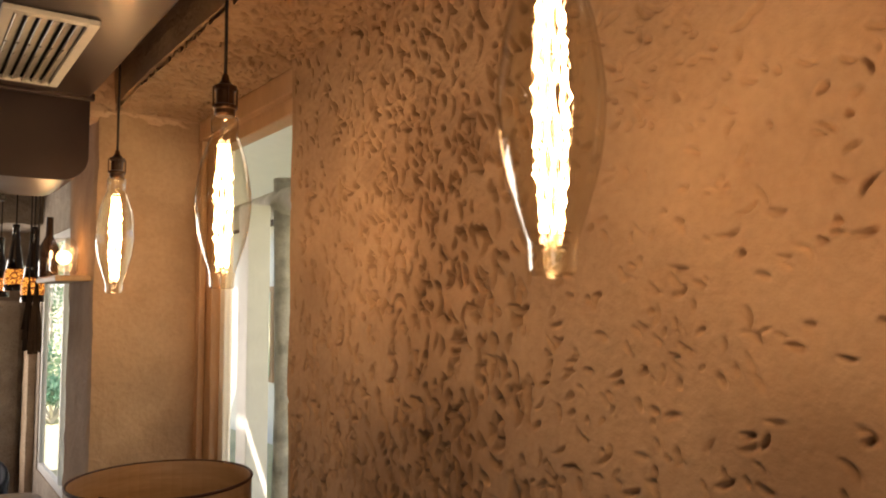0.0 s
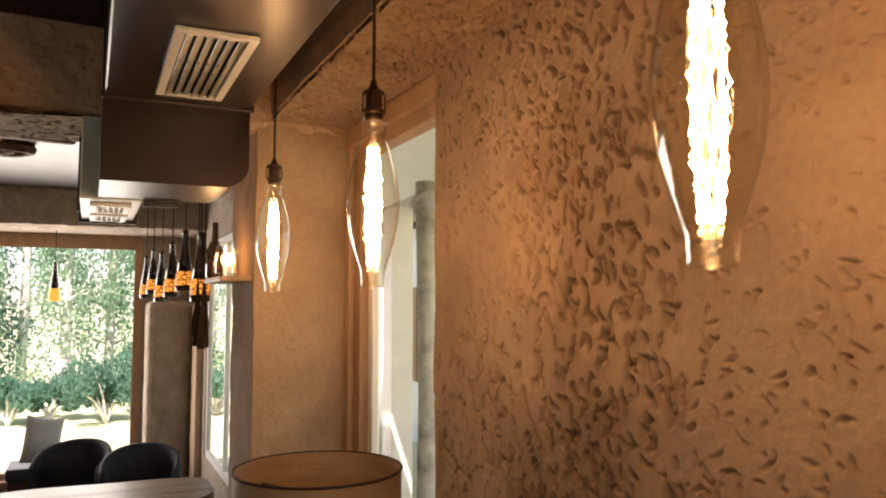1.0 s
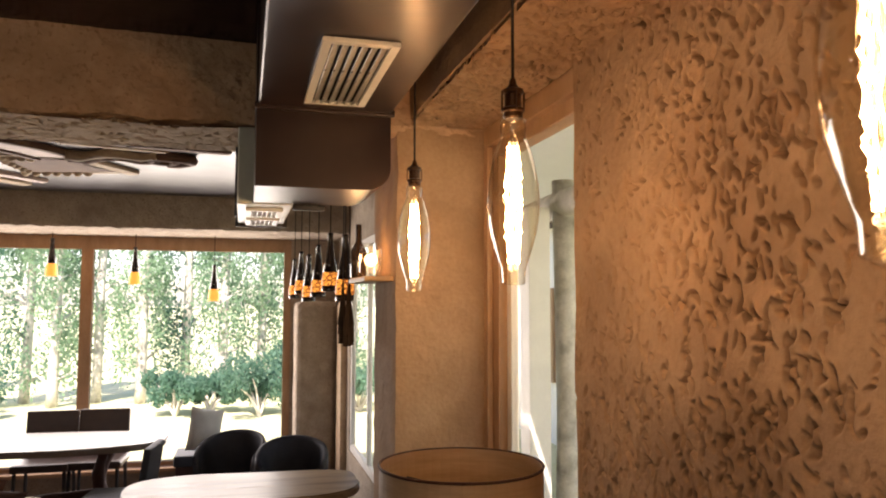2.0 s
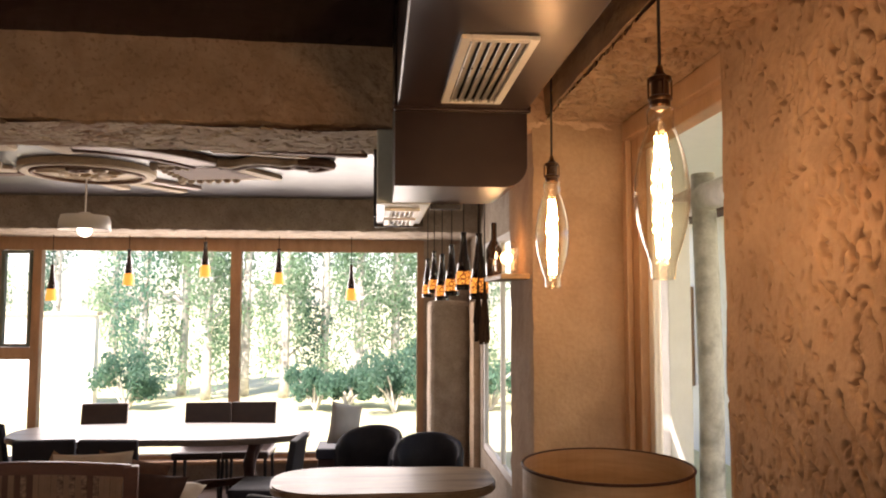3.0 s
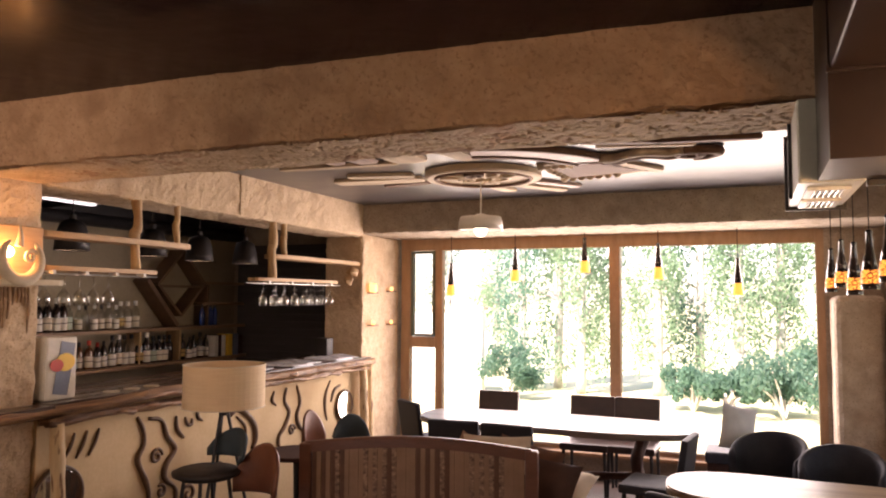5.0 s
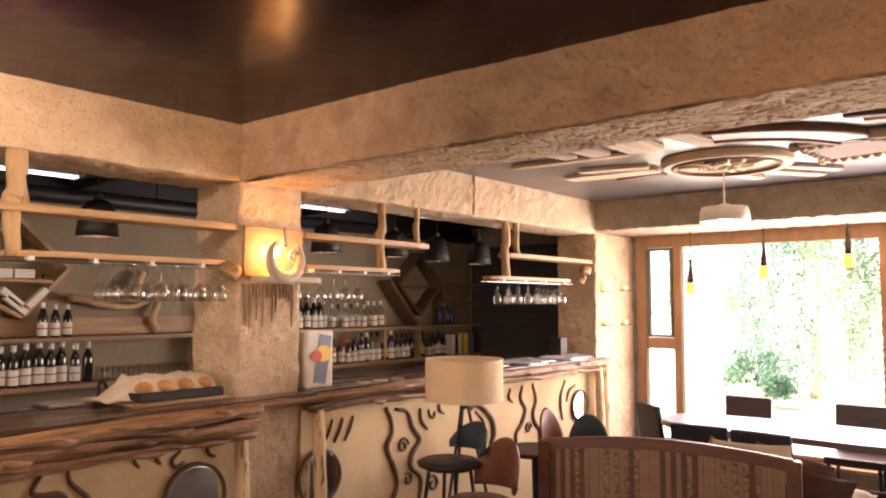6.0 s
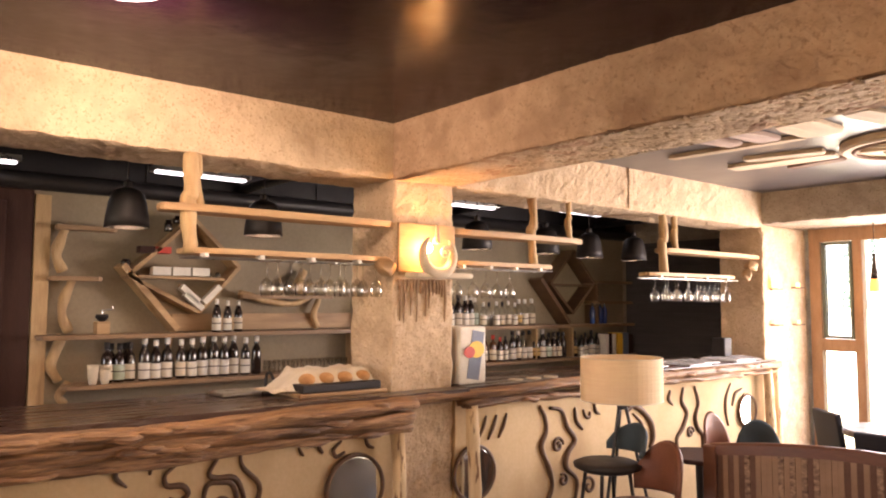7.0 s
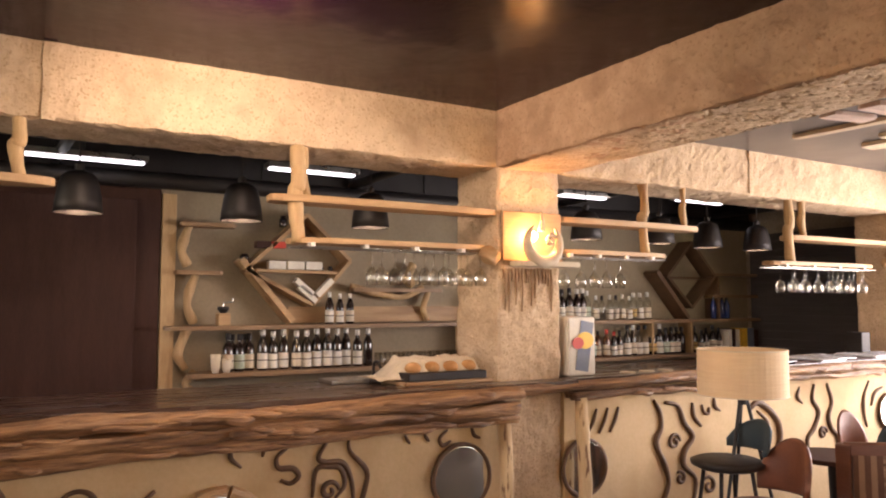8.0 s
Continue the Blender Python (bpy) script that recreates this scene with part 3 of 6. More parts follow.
p = part("pane", bx((0.96, 1.83, 0.66), (0.964, 2.455, 2.36)), PANE, w3)
p.visible_shadow = False

# ---- outside ----
bm = bmesh.new()
bmesh.ops.create_grid(bm, x_segments=40, y_segments=40, size=400)
for v in bm.verts:
    v.co.z = -0.25
single("ground", bm, GROUND, "sunlit dry garden ground", "ground", kind="structure")


def leaf_cloud(bm, centre, radius, count, size, rng, squash=1.0):
    for _ in range(count):
        d = Vector((rng.gauss(0, 1), rng.gauss(0, 1), rng.gauss(0, 1))).normalized() * (radius * rng.uniform(0.35, 1.0))
        d.z *= squash
        c = Vector(centre) + d
        q = Euler((rng.uniform(0, 6.3), rng.uniform(0, 6.3), rng.uniform(0, 6.3))).to_matrix()
        s = size * rng.uniform(0.6, 1.4)
        a = [bm.verts.new(c + q @ Vector(p) * s) for p in ((-1, 0, 0), (0, -0.45, 0.12), (1, 0, 0), (0, 0.45, 0.12))]
        bm.faces.new(a)


def tree(x, y, h, seed, mat, spread=1.0, leaf=0.045):
    rng = random.Random(seed)
    t = thing("tree", (x, y, -0.25), "slim garden tree with pale sunlit leaves", "tree", "garden trees")
    top = Vector((rng.uniform(-0.3, 0.3), rng.uniform(-0.3, 0.3), h))
    bm = tube(bmesh.new(), bend([(0, 0, 0), (0.05, 0, h * 0.4), top * 0.8, top]), [0.11 - 0.09 * k / 18 for k in range(19)], 8, 0.3, seed)
    part("trunk", bm, BARK, t, smooth=True)
    crown = bmesh.new()
    for k in range(34):
        z = h * rng.uniform(0.05, 0.97)
        a = rng.uniform(0, 6.3)
        ln = spread * rng.uniform(0.35, 0.8) * (1.25 - z / h)
        e = Vector((math.cos(a) * ln, math.sin(a) * ln, z + ln * 0.5))
        part("limb", tube(bmesh.new(), [(top.x * z / h * 0.8, top.y * z / h * 0.8, z), e * 0.6 + Vector((0, 0, z * 0.4)), e], [0.035, 0.022, 0.01], 6), BARK, t)
        leaf_cloud(crown, e, 0.45 * spread, 190, leaf, rng, 2.0)
    tagged(part("crown", crown, mat, t), kind="stuff")
    return t


def bush(x, y, r, seed, mat):
    rng = random.Random(seed)
    b = thing("bush", (x, y, -0.25), "leafy green garden bush", "bush", "garden bushes")
    leaves = bmesh.new()
    for k in range(9):
        a, l = rng.uniform(0, 6.3), r * rng.uniform(0.3, 1.0)
        e = (math.cos(a) * l, math.sin(a) * l, r * rng.uniform(0.5, 1.5))
        part("stem", tube(bmesh.new(), [(0, 0, 0), (e[0] * 0.4, e[1] * 0.4, e[2] * 0.6), e], [0.03, 0.02, 0.008], 5), BARK, b)
        leaf_cloud(leaves, e, r * 0.42, 300, 0.045, rng)
    tagged(part("foliage", leaves, mat, b), kind="stuff")


for k, (x, y, h) in enumerate(((-5.0, 16.6, 7.0), (-4.3, 17.2, 7.5), (-3.6, 16.4, 7.0), (-2.9, 17.0, 7.5), (-2.0, 16.6, 7.2), (-1.2, 17.3, 7.6), (-0.4, 16.5, 7.0), (0.4, 17.2, 7.5), (1.2, 16.6, 7.0), (-6.6, 19.5, 7.5), (-8.4, 20.5, 7.5), (-10.4, 21, 7.5), (2.4, 17.0, 7.0), (4.2, 18, 7.0))):
    tree(x, y, h, 20 + k, LEAF if k % 5 == 0 else LEAF_PALE, 0.72)
for k, (x, y, r) in enumerate(((-4.75, 14.9, 0.62), (-1.15, 14.6, 0.50), (-0.55, 14.9, 0.45), (0.35, 14.2, 0.70), (1.15, 14.6, 0.85), (2.2, 14.4, 0.7))):
    bush(x, y, r, 50 + k, LEAF)
gw = thing("garden_wall", (-7.6, 15.4, -0.25), "cream rendered garden wall in full sun", "garden wall")
part("wall", rough_box((-2.1, -0.12, 0), (2.1, 0.12, 1.80), 0.15, 0.006, 4, 0.02, 15), WHITE, gw)
part("coping", bx((-2.15, -0.17, 1.80), (2.15, 0.17, 1.87), 0.01), STONE_LEDGE, gw)
# porch outside the east window
porch = thing("porch", (2.4, 3.4, -0.25), "pale timber porch with rough log posts", "porch")
part("roof", bx((-1.12, -4.5, 3.30), (4.2, 6.5, 3.42), 0.01), WHITE, porch, "white boarded porch roof")
part("white_post", bx((-0.46, 1.42, 0), (-0.30, 1.60, 2.75), 0.01), WHITE, porch, "white boxed porch post")
for x, y in ((-0.18, 1.45), (0.75, 3.4), (1.4, 0.3)):
    part("post", tube(bmesh.new(), [(x, y, 0), (x + 0.02, y, 1.4), (x, y + 0.02, 2.95)], [0.09, 0.08, 0.075], 12, 0.25, x), BARK, porch, smooth=True)
part("beam", tube(bmesh.new(), [(-0.3, -1.0, 2.75), (-0.18, 1.5, 2.78), (0.1, 6.0, 2.75)], 0.09, 12, 0.2, 4.0), BARK, porch, smooth=True)
for k in range(3):
    part("rail", bx((0.2, 1.2, 0.4 + 0.3 * k), (1.5, 1.24, 0.46 + 0.3 * k), 0.005), WHITE, porch)
nb = thing("neighbour_house", (6.5, 12.0, -0.25), "pale rendered house across the garden path", "house")
part("wall", bx((-2, -5, 0), (2, 5, 3.2)), WHITE, nb)
part("roof", bx((-2.3, -5.3, 3.2), (2.3, 5.3, 3.5), 0.03), DARK_WOOD, nb)
for y in (-3.6, -1.2, 1.2, 3.6):
    w = part("window", bx((-2.05, y - 0.5, 0.9), (-1.96, y + 0.5, 2.3), 0.01), FRAME_WOOD, nb)
    part("pane", bx((-2.06, y - 0.42, 0.98), (-2.045, y + 0.42, 2.22)), MIRROR, w)

# ---- near side: duct, bulbs, lamps ----
duct = thing("air_duct", (0, 0, 0), "brown painted ventilation duct under the ceiling", "air duct")
part("near_run", bx((0.06, -4.0, 2.41), (0.46, 2.2, CEIL + 0.005), 0.006), DUCT, duct)
bm = bmesh.new()
section = [(0.055, CEIL - 0.005), (0.055, 2.17)] + [(0.385 + 0.075 * math.sin(a * math.pi / 16), 2.24 - 0.07 * math.cos(a * math.pi / 16)) for a in range(9)] + [(0.46, CEIL - 0.005)]
near_end, far_end = [bm.verts.new((x, 2.2, z)) for x, z in section], [bm.verts.new((x, 2.59, z)) for x, z in section]
bm.faces.new(near_end)
bm.faces.new(far_end[::-1])
for k in range(len(section)):
    bm.faces.new((near_end[k], far_end[k], far_end[(k + 1) % len(section)], near_end[(k + 1) % len(section)]))
bmesh.ops.recalc_face_normals(bm, faces=bm.faces)
part("drop_box", bm, DUCT, duct, "brown drop box with one rounded lower corner")
part("seam", bx((0.05, 2.185, 2.40), (0.47, 2.203, 2.42), 0.003), DUCT, duct)
part("far_run", bx((0.0, 2.592, 2.165), (0.19, 3.25, 2.435), 0.006), DUCT_PALE, duct, "pale galvanised end box")
part("end_flange", bx((-0.012, 3.25, 2.15), (0.205, 3.265, 2.45), 0.003), BLACK, duct)
part("side_flange", bx((0.19, 2.595, 2.150), (0.30, 2.62, 2.168), 0.003), BLACK, duct)
part("side_strap", bx((-0.012, 2.93, 2.16), (0.0, 2.955, 2.44), 0.002), BLACK, duct)


def vent(x0, x1, y0, y1, z, nslat):
    v = thing("ceiling_vent", ((x0 + x1) / 2, (y0 + y1) / 2, z), "white framed air vent with angled slats in the duct", "vent", "air vents")
    hx, hy, f = (x1 - x0) / 2, (y1 - y0) / 2, 0.022
    for lo, hi in (((-hx, -hy), (-hx + f, hy)), ((hx - f, -hy), (hx, hy)), ((-hx + f, -hy), (hx - f, -hy + f)), ((-hx + f, hy - f), (hx - f, hy))):
        part("frame", bx((lo[0], lo[1], -0.012), (hi[0], hi[1], 0.0), 0.003), WHITE, v)
    part("backing", bx((-hx + f, -hy + f, -0.003), (hx - f, hy - f, -0.001)), BLACK, v)
    w = (2 * hx - 2 * f) / nslat
    for k in range(nslat):
        s = part("slat", bx((-w * 0.42, -hy + f, -0.0015), (w * 0.42, hy - f, 0.0015)), STEEL, v)
        s.matrix_basis = pose(-hx + f + w * (k + 0.5), 0, -0.008, 0, -28, 0)
    return v


vent(0.185, 0.36, 1.555, 2.095, 2.409, 6)
vent(0.03, 0.16, 2.68, 2.90, 2.164, 5)
vent(0.03, 0.16, 2.98, 3.20, 2.164, 5)

PROF = [(0.0165, 0.0), (0.020, 0.004), (0.0215, 0.03), (0.0285, 0.055), (0.040, 0.10), (0.0455, 0.15), (0.044, 0.19), (0.037, 0.235), (0.027, 0.272), (0.0215, 0.287), (0.0225, 0.30), (0.022, 0.318), (0.016, 0.325)]


def pendant(y):
    p = thing("pendant_bulb", (0.53, y, 1.862), "large amber filament bulb hanging on a black cable", "pendant lamp", "filament pendants")
    prof = [(v.x * 1.12, v.y) for v in bend([(r, z, 0) for r, z in PROF], 3)]
    prof += [(max(r - 0.0012, 0.001), min(max(z, 0.0015), 0.3235)) for r, z in prof[::-1]] + [prof[0]]
    g = part("glass_bulb", lathe(bmesh.new(), prof, 32, cap=False), AMBER, p, "amber tinted blown glass", smooth=True)
    g.visible_shadow = False
    fil = bmesh.new()
    rng = random.Random(5)
    for k in range(9):
        a = k * math.pi / 4.5
        pts = []
        for j in range(27):
            z = 0.040 + 0.228 * j / 26
            r = 0.0095 + 0.0055 * math.sin(math.pi * j / 26) + 0.002 * math.sin(j * 2.4 + 2 * k) + rng.uniform(-0.0025, 0.0025)
            pts.append((r * math.cos(a + 0.09 * j), r * math.sin(a + 0.09 * j), z))
        tube(fil, pts, 0.0013, 5)
    f = part("filament", fil, FILAMENT, p, "glowing spiral filament")
    f.visible_shadow = False
    part("glass_stem", lathe(bmesh.new(), [(0.0065, -0.002), (0.007, 0.04), (0.004, 0.06), (0.003, 0.26), (0.006, 0.30)], 10), AMBER, p, smooth=True).visible_shadow = False
    bm = lathe(bmesh.new(), [(0.016, 0.322), (0.019, 0.326), (0.019, 0.334), (0.0225, 0.336), (0.0225, 0.342), (0.0165, 0.345), (0.0165, 0.370), (0.0215, 0.372), (0.0215, 0.379), (0.014, 0.383), (0.008, 0.390), (0.0055, 0.402)], 18)
    part("socket", bm, BRONZE, p, "aged bronze lamp socket")
    for k in range(4):
        part("cage_rod", tube(bmesh.new(), [(0.0225 * math.cos(k * 1.571), 0.0225 * math.sin(k * 1.571), 0.338), (0.0225 * math.cos(k * 1.571), 0.0225 * math.sin(k * 1.571), 0.376)], 0.0018, 6), BRONZE, p)
    part("cable", tube(bmesh.new(), [(0, 0, 0.398), (0, 0, CEIL - 1.862)], 0.0032, 8), CABLE, p)


for y in (-0.43, 0.432, 1.30, 2.175):
    pendant(y)


def drum_lamp(x, y, top, height, r, leg_z, mat, label, lean=0.0):
    d = thing("floor_lamp", (x, y, 0), label, "floor lamp", "tripod lamps")
    bm = bmesh.new()
    seg = 48
    rings = [[bm.verts.new((rr * math.cos(2 * math.pi * k / seg), rr * math.sin(2 * math.pi * k / seg), zz)) for k in range(seg)] for rr, zz in ((r, top - height), (r, top), (r - 0.004, top), (r - 0.004, top - height))]
    for a, b in zip(rings, rings[1:] + rings[:1]):
        for k in range(seg):
            bm.faces.new((a[k], a[(k + 1) % seg], b[(k + 1) % seg], b[k]))
    sh = part("shade", bm, mat, d, smooth=False)
    for z in (top, top - height):
        part("rim", tube(bmesh.new(), [(r * math.cos(a * math.pi / 24), r * math.sin(a * math.pi / 24), z) for a in range(49)], 0.0035, 6), DARK_WOOD if mat is VENEER else LINEN, sh)
    part("hub", lathe(bmesh.new(), [(0.03, leg_z - 0.05), (0.03, leg_z), (0.012, leg_z + 0.01), (0.012, top - 0.12)], 14), BLACK, d)
    for k in range(3):
        a = 0.5 + k * 2.094
        part("leg", tube(bmesh.new(), [(0.02 * math.cos(a), 0.02 * math.sin(a), leg_z - 0.01), (0.26 * math.cos(a), 0.26 * math.sin(a), 0.0)], [0.011, 0.009], 8), BLACK, d)
    for k in range(3):
        a = k * 2.094
        part("spoke", tube(bmesh.new(), [(0, 0, top - 0.06), ((r - 0.003) * math.cos(a), (r - 0.003) * math.sin(a), top - 0.06)], 0.0025, 6), BLACK, d)
    return d


drum_lamp(0.53, 1.66, 1.45, 0.30, 0.192, 1.12, VENEER, "tripod lamp with a drum shade of thin wood veneer")
SHADE_CLOTH = material("cream_shade_cloth", (0.70, 0.52, 0.33), (0.78, 0.61, 0.41), 6, 0.9, bump=0.3, fine=40, stretch=(1, 1, 12))
drum_lamp(-3.27, 3.95, 1.372, 0.265, 0.255, 1.10, SHADE_CLOTH, "tripod floor lamp with a cream drum shade by the bar")

# ---- the bar ----
def spiral(cy, cz, r, turns, flip=1, start=0.0, n=22):
    return [(0, cy + flip * r * (1 - k / n * 0.85) * math.cos(start + turns * 6.283 * k / n), cz + r * (1 - k / n * 0.85) * math.sin(start + turns * 6.283 * k / n)) for k in range(n + 1)]


FRONT_X = -3.84
bar = thing("bar_counter_front", (FRONT_X, 3.0, 0), "clay bar front with dark curling relief mouldings", "bar front")
SPANS = ((-4.0, NEAR_Y), (FAR_Y, 6.86))
for y0, y1 in SPANS:
    part("panel", bx((-0.10, y0 - 3.0, 0.0), (0.0, y1 - 3.0, 1.12), 0.006), PANEL_CLAY, bar)


def moulding(pts, r=0.018):
    part("relief", tube(bmesh.new(), bend([(0.004, y - 3.0, z) for _, y, z in pts], 4), [r * (0.7 + 0.5 * math.sin(3.14 * k / (4 * (len(pts) - 1)))) for k in range(4 * (len(pts) - 1) + 1)], 8, 0.25, pts[0][1]), RELIEF, bar, smooth=True)


def curl(y, z, r, turns, flip, start=0.0, thick=0.012):
    moulding(spiral(y, z, r, turns, flip, start), thick)


def strokes(y, z, count, step, dy, dz, r):
    """Short slanting strokes side by side."""
    for k in range(count):
        moulding([(0, y + step * k, z), (0, y + step * k + dy * 0.6, z + dz * 0.5), (0, y + step * k + dy, z + dz)], r)


def line(pts, r=0.012):
    moulding([(0, y, z) for y, z in pts], r)


# near run: hooks, a curling stem, an arch with a second inside it, a long fall
line([(1.09, 0.99), (1.08, 0.93), (1.13, 0.88)], 0.009)
line([(1.24, 0.98), (1.23, 0.92)], 0.010)
line([(1.35, 0.95), (1.30, 0.91), (1.31, 0.86), (1.38, 0.85), (1.41, 0.81), (1.37, 0.78), (1.32, 0.80)])
line([(1.56, 0.97), (1.51, 0.89), (1.55, 0.86), (1.64, 0.85), (1.69, 0.75), (1.70, 0.6)])
line([(1.48, 0.70), (1.50, 0.83), (1.57, 0.84), (1.63, 0.82), (1.65, 0.74), (1.60, 0.68)])
line([(1.67, 0.98), (1.68, 0.90), (1.77, 0.80), (1.76, 0.70), (1.71, 0.55), (1.75, 0.40)])
curl(1.57, 0.72, 0.05, 1.2, 1)
strokes(2.02, 0.91, 2, 0.115, -0.03, 0.045, 0.009)
line([(2.25, 0.96), (2.20, 0.92), (2.22, 0.88), (2.27, 0.90)], 0.010)
line([(2.40, 0.98), (2.42, 0.92), (2.46, 0.90)], 0.010)
line([(0.75, 0.82), (0.68, 0.75), (0.72, 0.66), (0.80, 0.62)])
curl(0.45, 0.78, 0.09, 1.3, -1)
line([(0.12, 0.95), (0.18, 0.80), (0.08, 0.65), (0.15, 0.45)])
# far run: three strokes, a wavy stem with a scroll in it, hooks, an arch, two pairs of waves
strokes(3.24, 0.85, 3, 0.09, 0.075, 0.15, 0.010)
line([(3.80, 1.02), (3.85, 0.94), (3.86, 0.84), (3.81, 0.75), (3.88, 0.61), (3.92, 0.48), (3.87, 0.36), (3.92, 0.22)], 0.017)
line([(3.90, 1.00), (4.02, 0.97), (4.07, 0.86), (4.15, 0.76), (4.07, 0.67), (4.06, 0.58), (4.17, 0.48), (4.14, 0.30)], 0.017)
curl(3.98, 0.74, 0.055, 1.4, 1)
curl(4.03, 0.50, 0.045, 1.2, -1, 1.0)
line([(4.16, 0.98), (4.17, 0.89), (4.24, 0.82)], 0.013)
line([(4.25, 0.96), (4.27, 0.91), (4.31, 0.90), (4.32, 0.94)], 0.011)
line([(4.37, 1.00), (4.38, 0.94), (4.43, 0.91)], 0.011)
line([(4.74, 0.90), (4.82, 0.94), (4.93, 0.89), (5.04, 0.79), (5.06, 0.67), (5.02, 0.60)], 0.022)
line([(4.82, 0.88), (4.92, 0.80), (4.94, 0.70)], 0.012)
curl(4.62, 0.52, 0.06, 1.2, 1)
curl(4.30, 0.42, 0.07, 1.3, -1)
line([(5.31, 1.02), (5.28, 0.95), (5.34, 0.90)], 0.012)
line([(5.49, 1.03), (5.46, 0.92), (5.53, 0.82), (5.46, 0.70), (5.38, 0.62), (5.42, 0.45)], 0.016)
line([(5.65, 1.03), (5.70, 0.89), (5.65, 0.78), (5.68, 0.69), (5.76, 0.61), (5.74, 0.45)], 0.016)
curl(5.58, 0.66, 0.05, 1.3, 1)
line([(6.21, 1.02), (6.13, 0.90), (6.12, 0.78), (6.16, 0.66)], 0.013)
line([(6.40, 0.96), (6.28, 0.92), (6.23, 0.82)], 0.013)


def disc_mirror(y, z, r, wood):
    m = thing("round_mirror", (FRONT_X + 0.012, y, z), "round mirror set into the clay bar front", "mirror", "bar front mirrors")
    bm = bmesh.new()
    lathe(bm, [(r, 0.0), (r, 0.004), (r * 0.92, 0.007), (0.004, 0.0072)], 36)
    bm2 = bm
    for v in bm2.verts:
        v.co = Vector((v.co.z + 0.006, v.co.x, v.co.y))
    part("glass", bm2, MIRROR, m)
    if wood:
        for k in range(9):
            a0, a1 = k * 6.283 / 9 + 0.04, (k + 1) * 6.283 / 9 - 0.04
            part("rim_block", tube(bmesh.new(), [(0.012, (r + 0.025) * math.cos(a), (r + 0.025) * math.sin(a)) for a in (a0, (a0 + a1) / 2, a1)], 0.028, 8, 0.3, k), WOOD, m)
    else:
        part("rim", tube(bmesh.new(), [(0.006, r * math.cos(k * 0.1309), r * math.sin(k * 0.1309)) for k in range(49)], 0.014, 8, 0.3), RELIEF, m)


disc_mirror(2.33, 0.70, 0.178, False)
disc_mirror(3.20, 0.66, 0.165, False)
disc_mirror(6.46, 0.76, 0.14, False)
disc_mirror(1.03, 0.57, 0.19, True)

# worktop, in two runs
for y0, y1, xf in ((-4.0, NEAR_Y - 0.005, -3.66), (FAR_Y + 0.005, 6.86, -3.74)):
    wt = thing("worktop", (0, 0, 1.165), "dark lacquered wooden bar worktop", "worktop", "bar worktops")
    wide = (xf + 4.42) / 3
    for k in range(3):
        part("board", bx((-4.42 + wide * k, y0, 0.0), (-4.42 + wide * (k + 1) - 0.003, y1, 0.038), 0.005), COUNTER_TOP, wt)
single("worktop_bridge", bx((BAR_X + 0.01, NEAR_Y, 1.165), (-3.70, FAR_Y, 1.20), 0.006), COUNTER_TOP, "dark strip of worktop round the column", "worktop")


def log_edge(name, y0, y1, x, z, rz, rx, seed, label, rise=0.0, taper=1.0, group="split log edging"):
    """A long split log with a bumpy face, along y."""
    bm = bmesh.new()
    n, seg = max(8, int((y1 - y0) / 0.035)), 18
    rings = []
    for i in range(n + 1):
        y = y0 + (y1 - y0) * i / n
        ring = []
        f = (i / n) ** 2
        g = 1 + (taper - 1) * f
        for k in range(seg):
            a = 6.283 * k / seg
            w = 1 + 0.5 * noise.noise((y * 2.2, math.cos(a) * 1.5 + seed, math.sin(a) * 1.5)) + 0.3 * noise.noise((y * 6, math.cos(a) * 3 + seed, math.sin(a) * 3)) + 0.22 * noise.noise((y * 3, math.cos(a) * 7 + seed, math.sin(a) * 7)) + 0.14 * noise.cell((y * 2.6 + 0.7 * (k // 3), k // 3, seed))
            ring.append(bm.verts.new((x + rx * w * g * math.cos(a), y, z + rise * f + rz * w * g * math.sin(a) + 0.02 * noise.noise((y * 1.1, seed, 0)))))
        rings.append(ring)
    for a, b in zip(rings, rings[1:]):
        for k in range(seg):
            bm.faces.new((a[k], b[k], b[(k + 1) % seg], a[(k + 1) % seg]))
    bm.faces.new(rings[0])
    bm.faces.new(rings[-1][::-1])
    log = thing(name, (0, 0, 0), label, "log edging", group)
    part("log", bm, LOG_EDGE, log, smooth=True)
    rng = random.Random(int(seed * 10))
    for k in range(int((y1 - y0) * 2.2)):
        yc, ln = rng.uniform(max(y0, -0.6) + 0.2, y1 - 0.25), rng.uniform(0.10, 0.30)
        f = ((yc - y0) / (y1 - y0)) ** 2
        g = 1 + (taper - 1) * f
        xc, zc = x + rx * g * 0.93, z + rise * f + rz * g * rng.uniform(-0.7, 0.7)
        pts = [(xc - 0.012, yc - ln / 2, zc), (xc, yc - ln / 4, zc + 0.006), (xc + 0.004, yc + ln / 5, zc - 0.004), (xc - 0.012, yc + ln / 2, zc + 0.003)]
        r = rng.uniform(0.011, 0.020) * g
        part("bark_piece", tube(bmesh.new(), bend(pts, 4), [r * (0.55 + 0.45 * math.sin(math.pi * j / 12)) for j in range(13)], 8, 0.8, yc), LOG_EDGE, log)
    return log


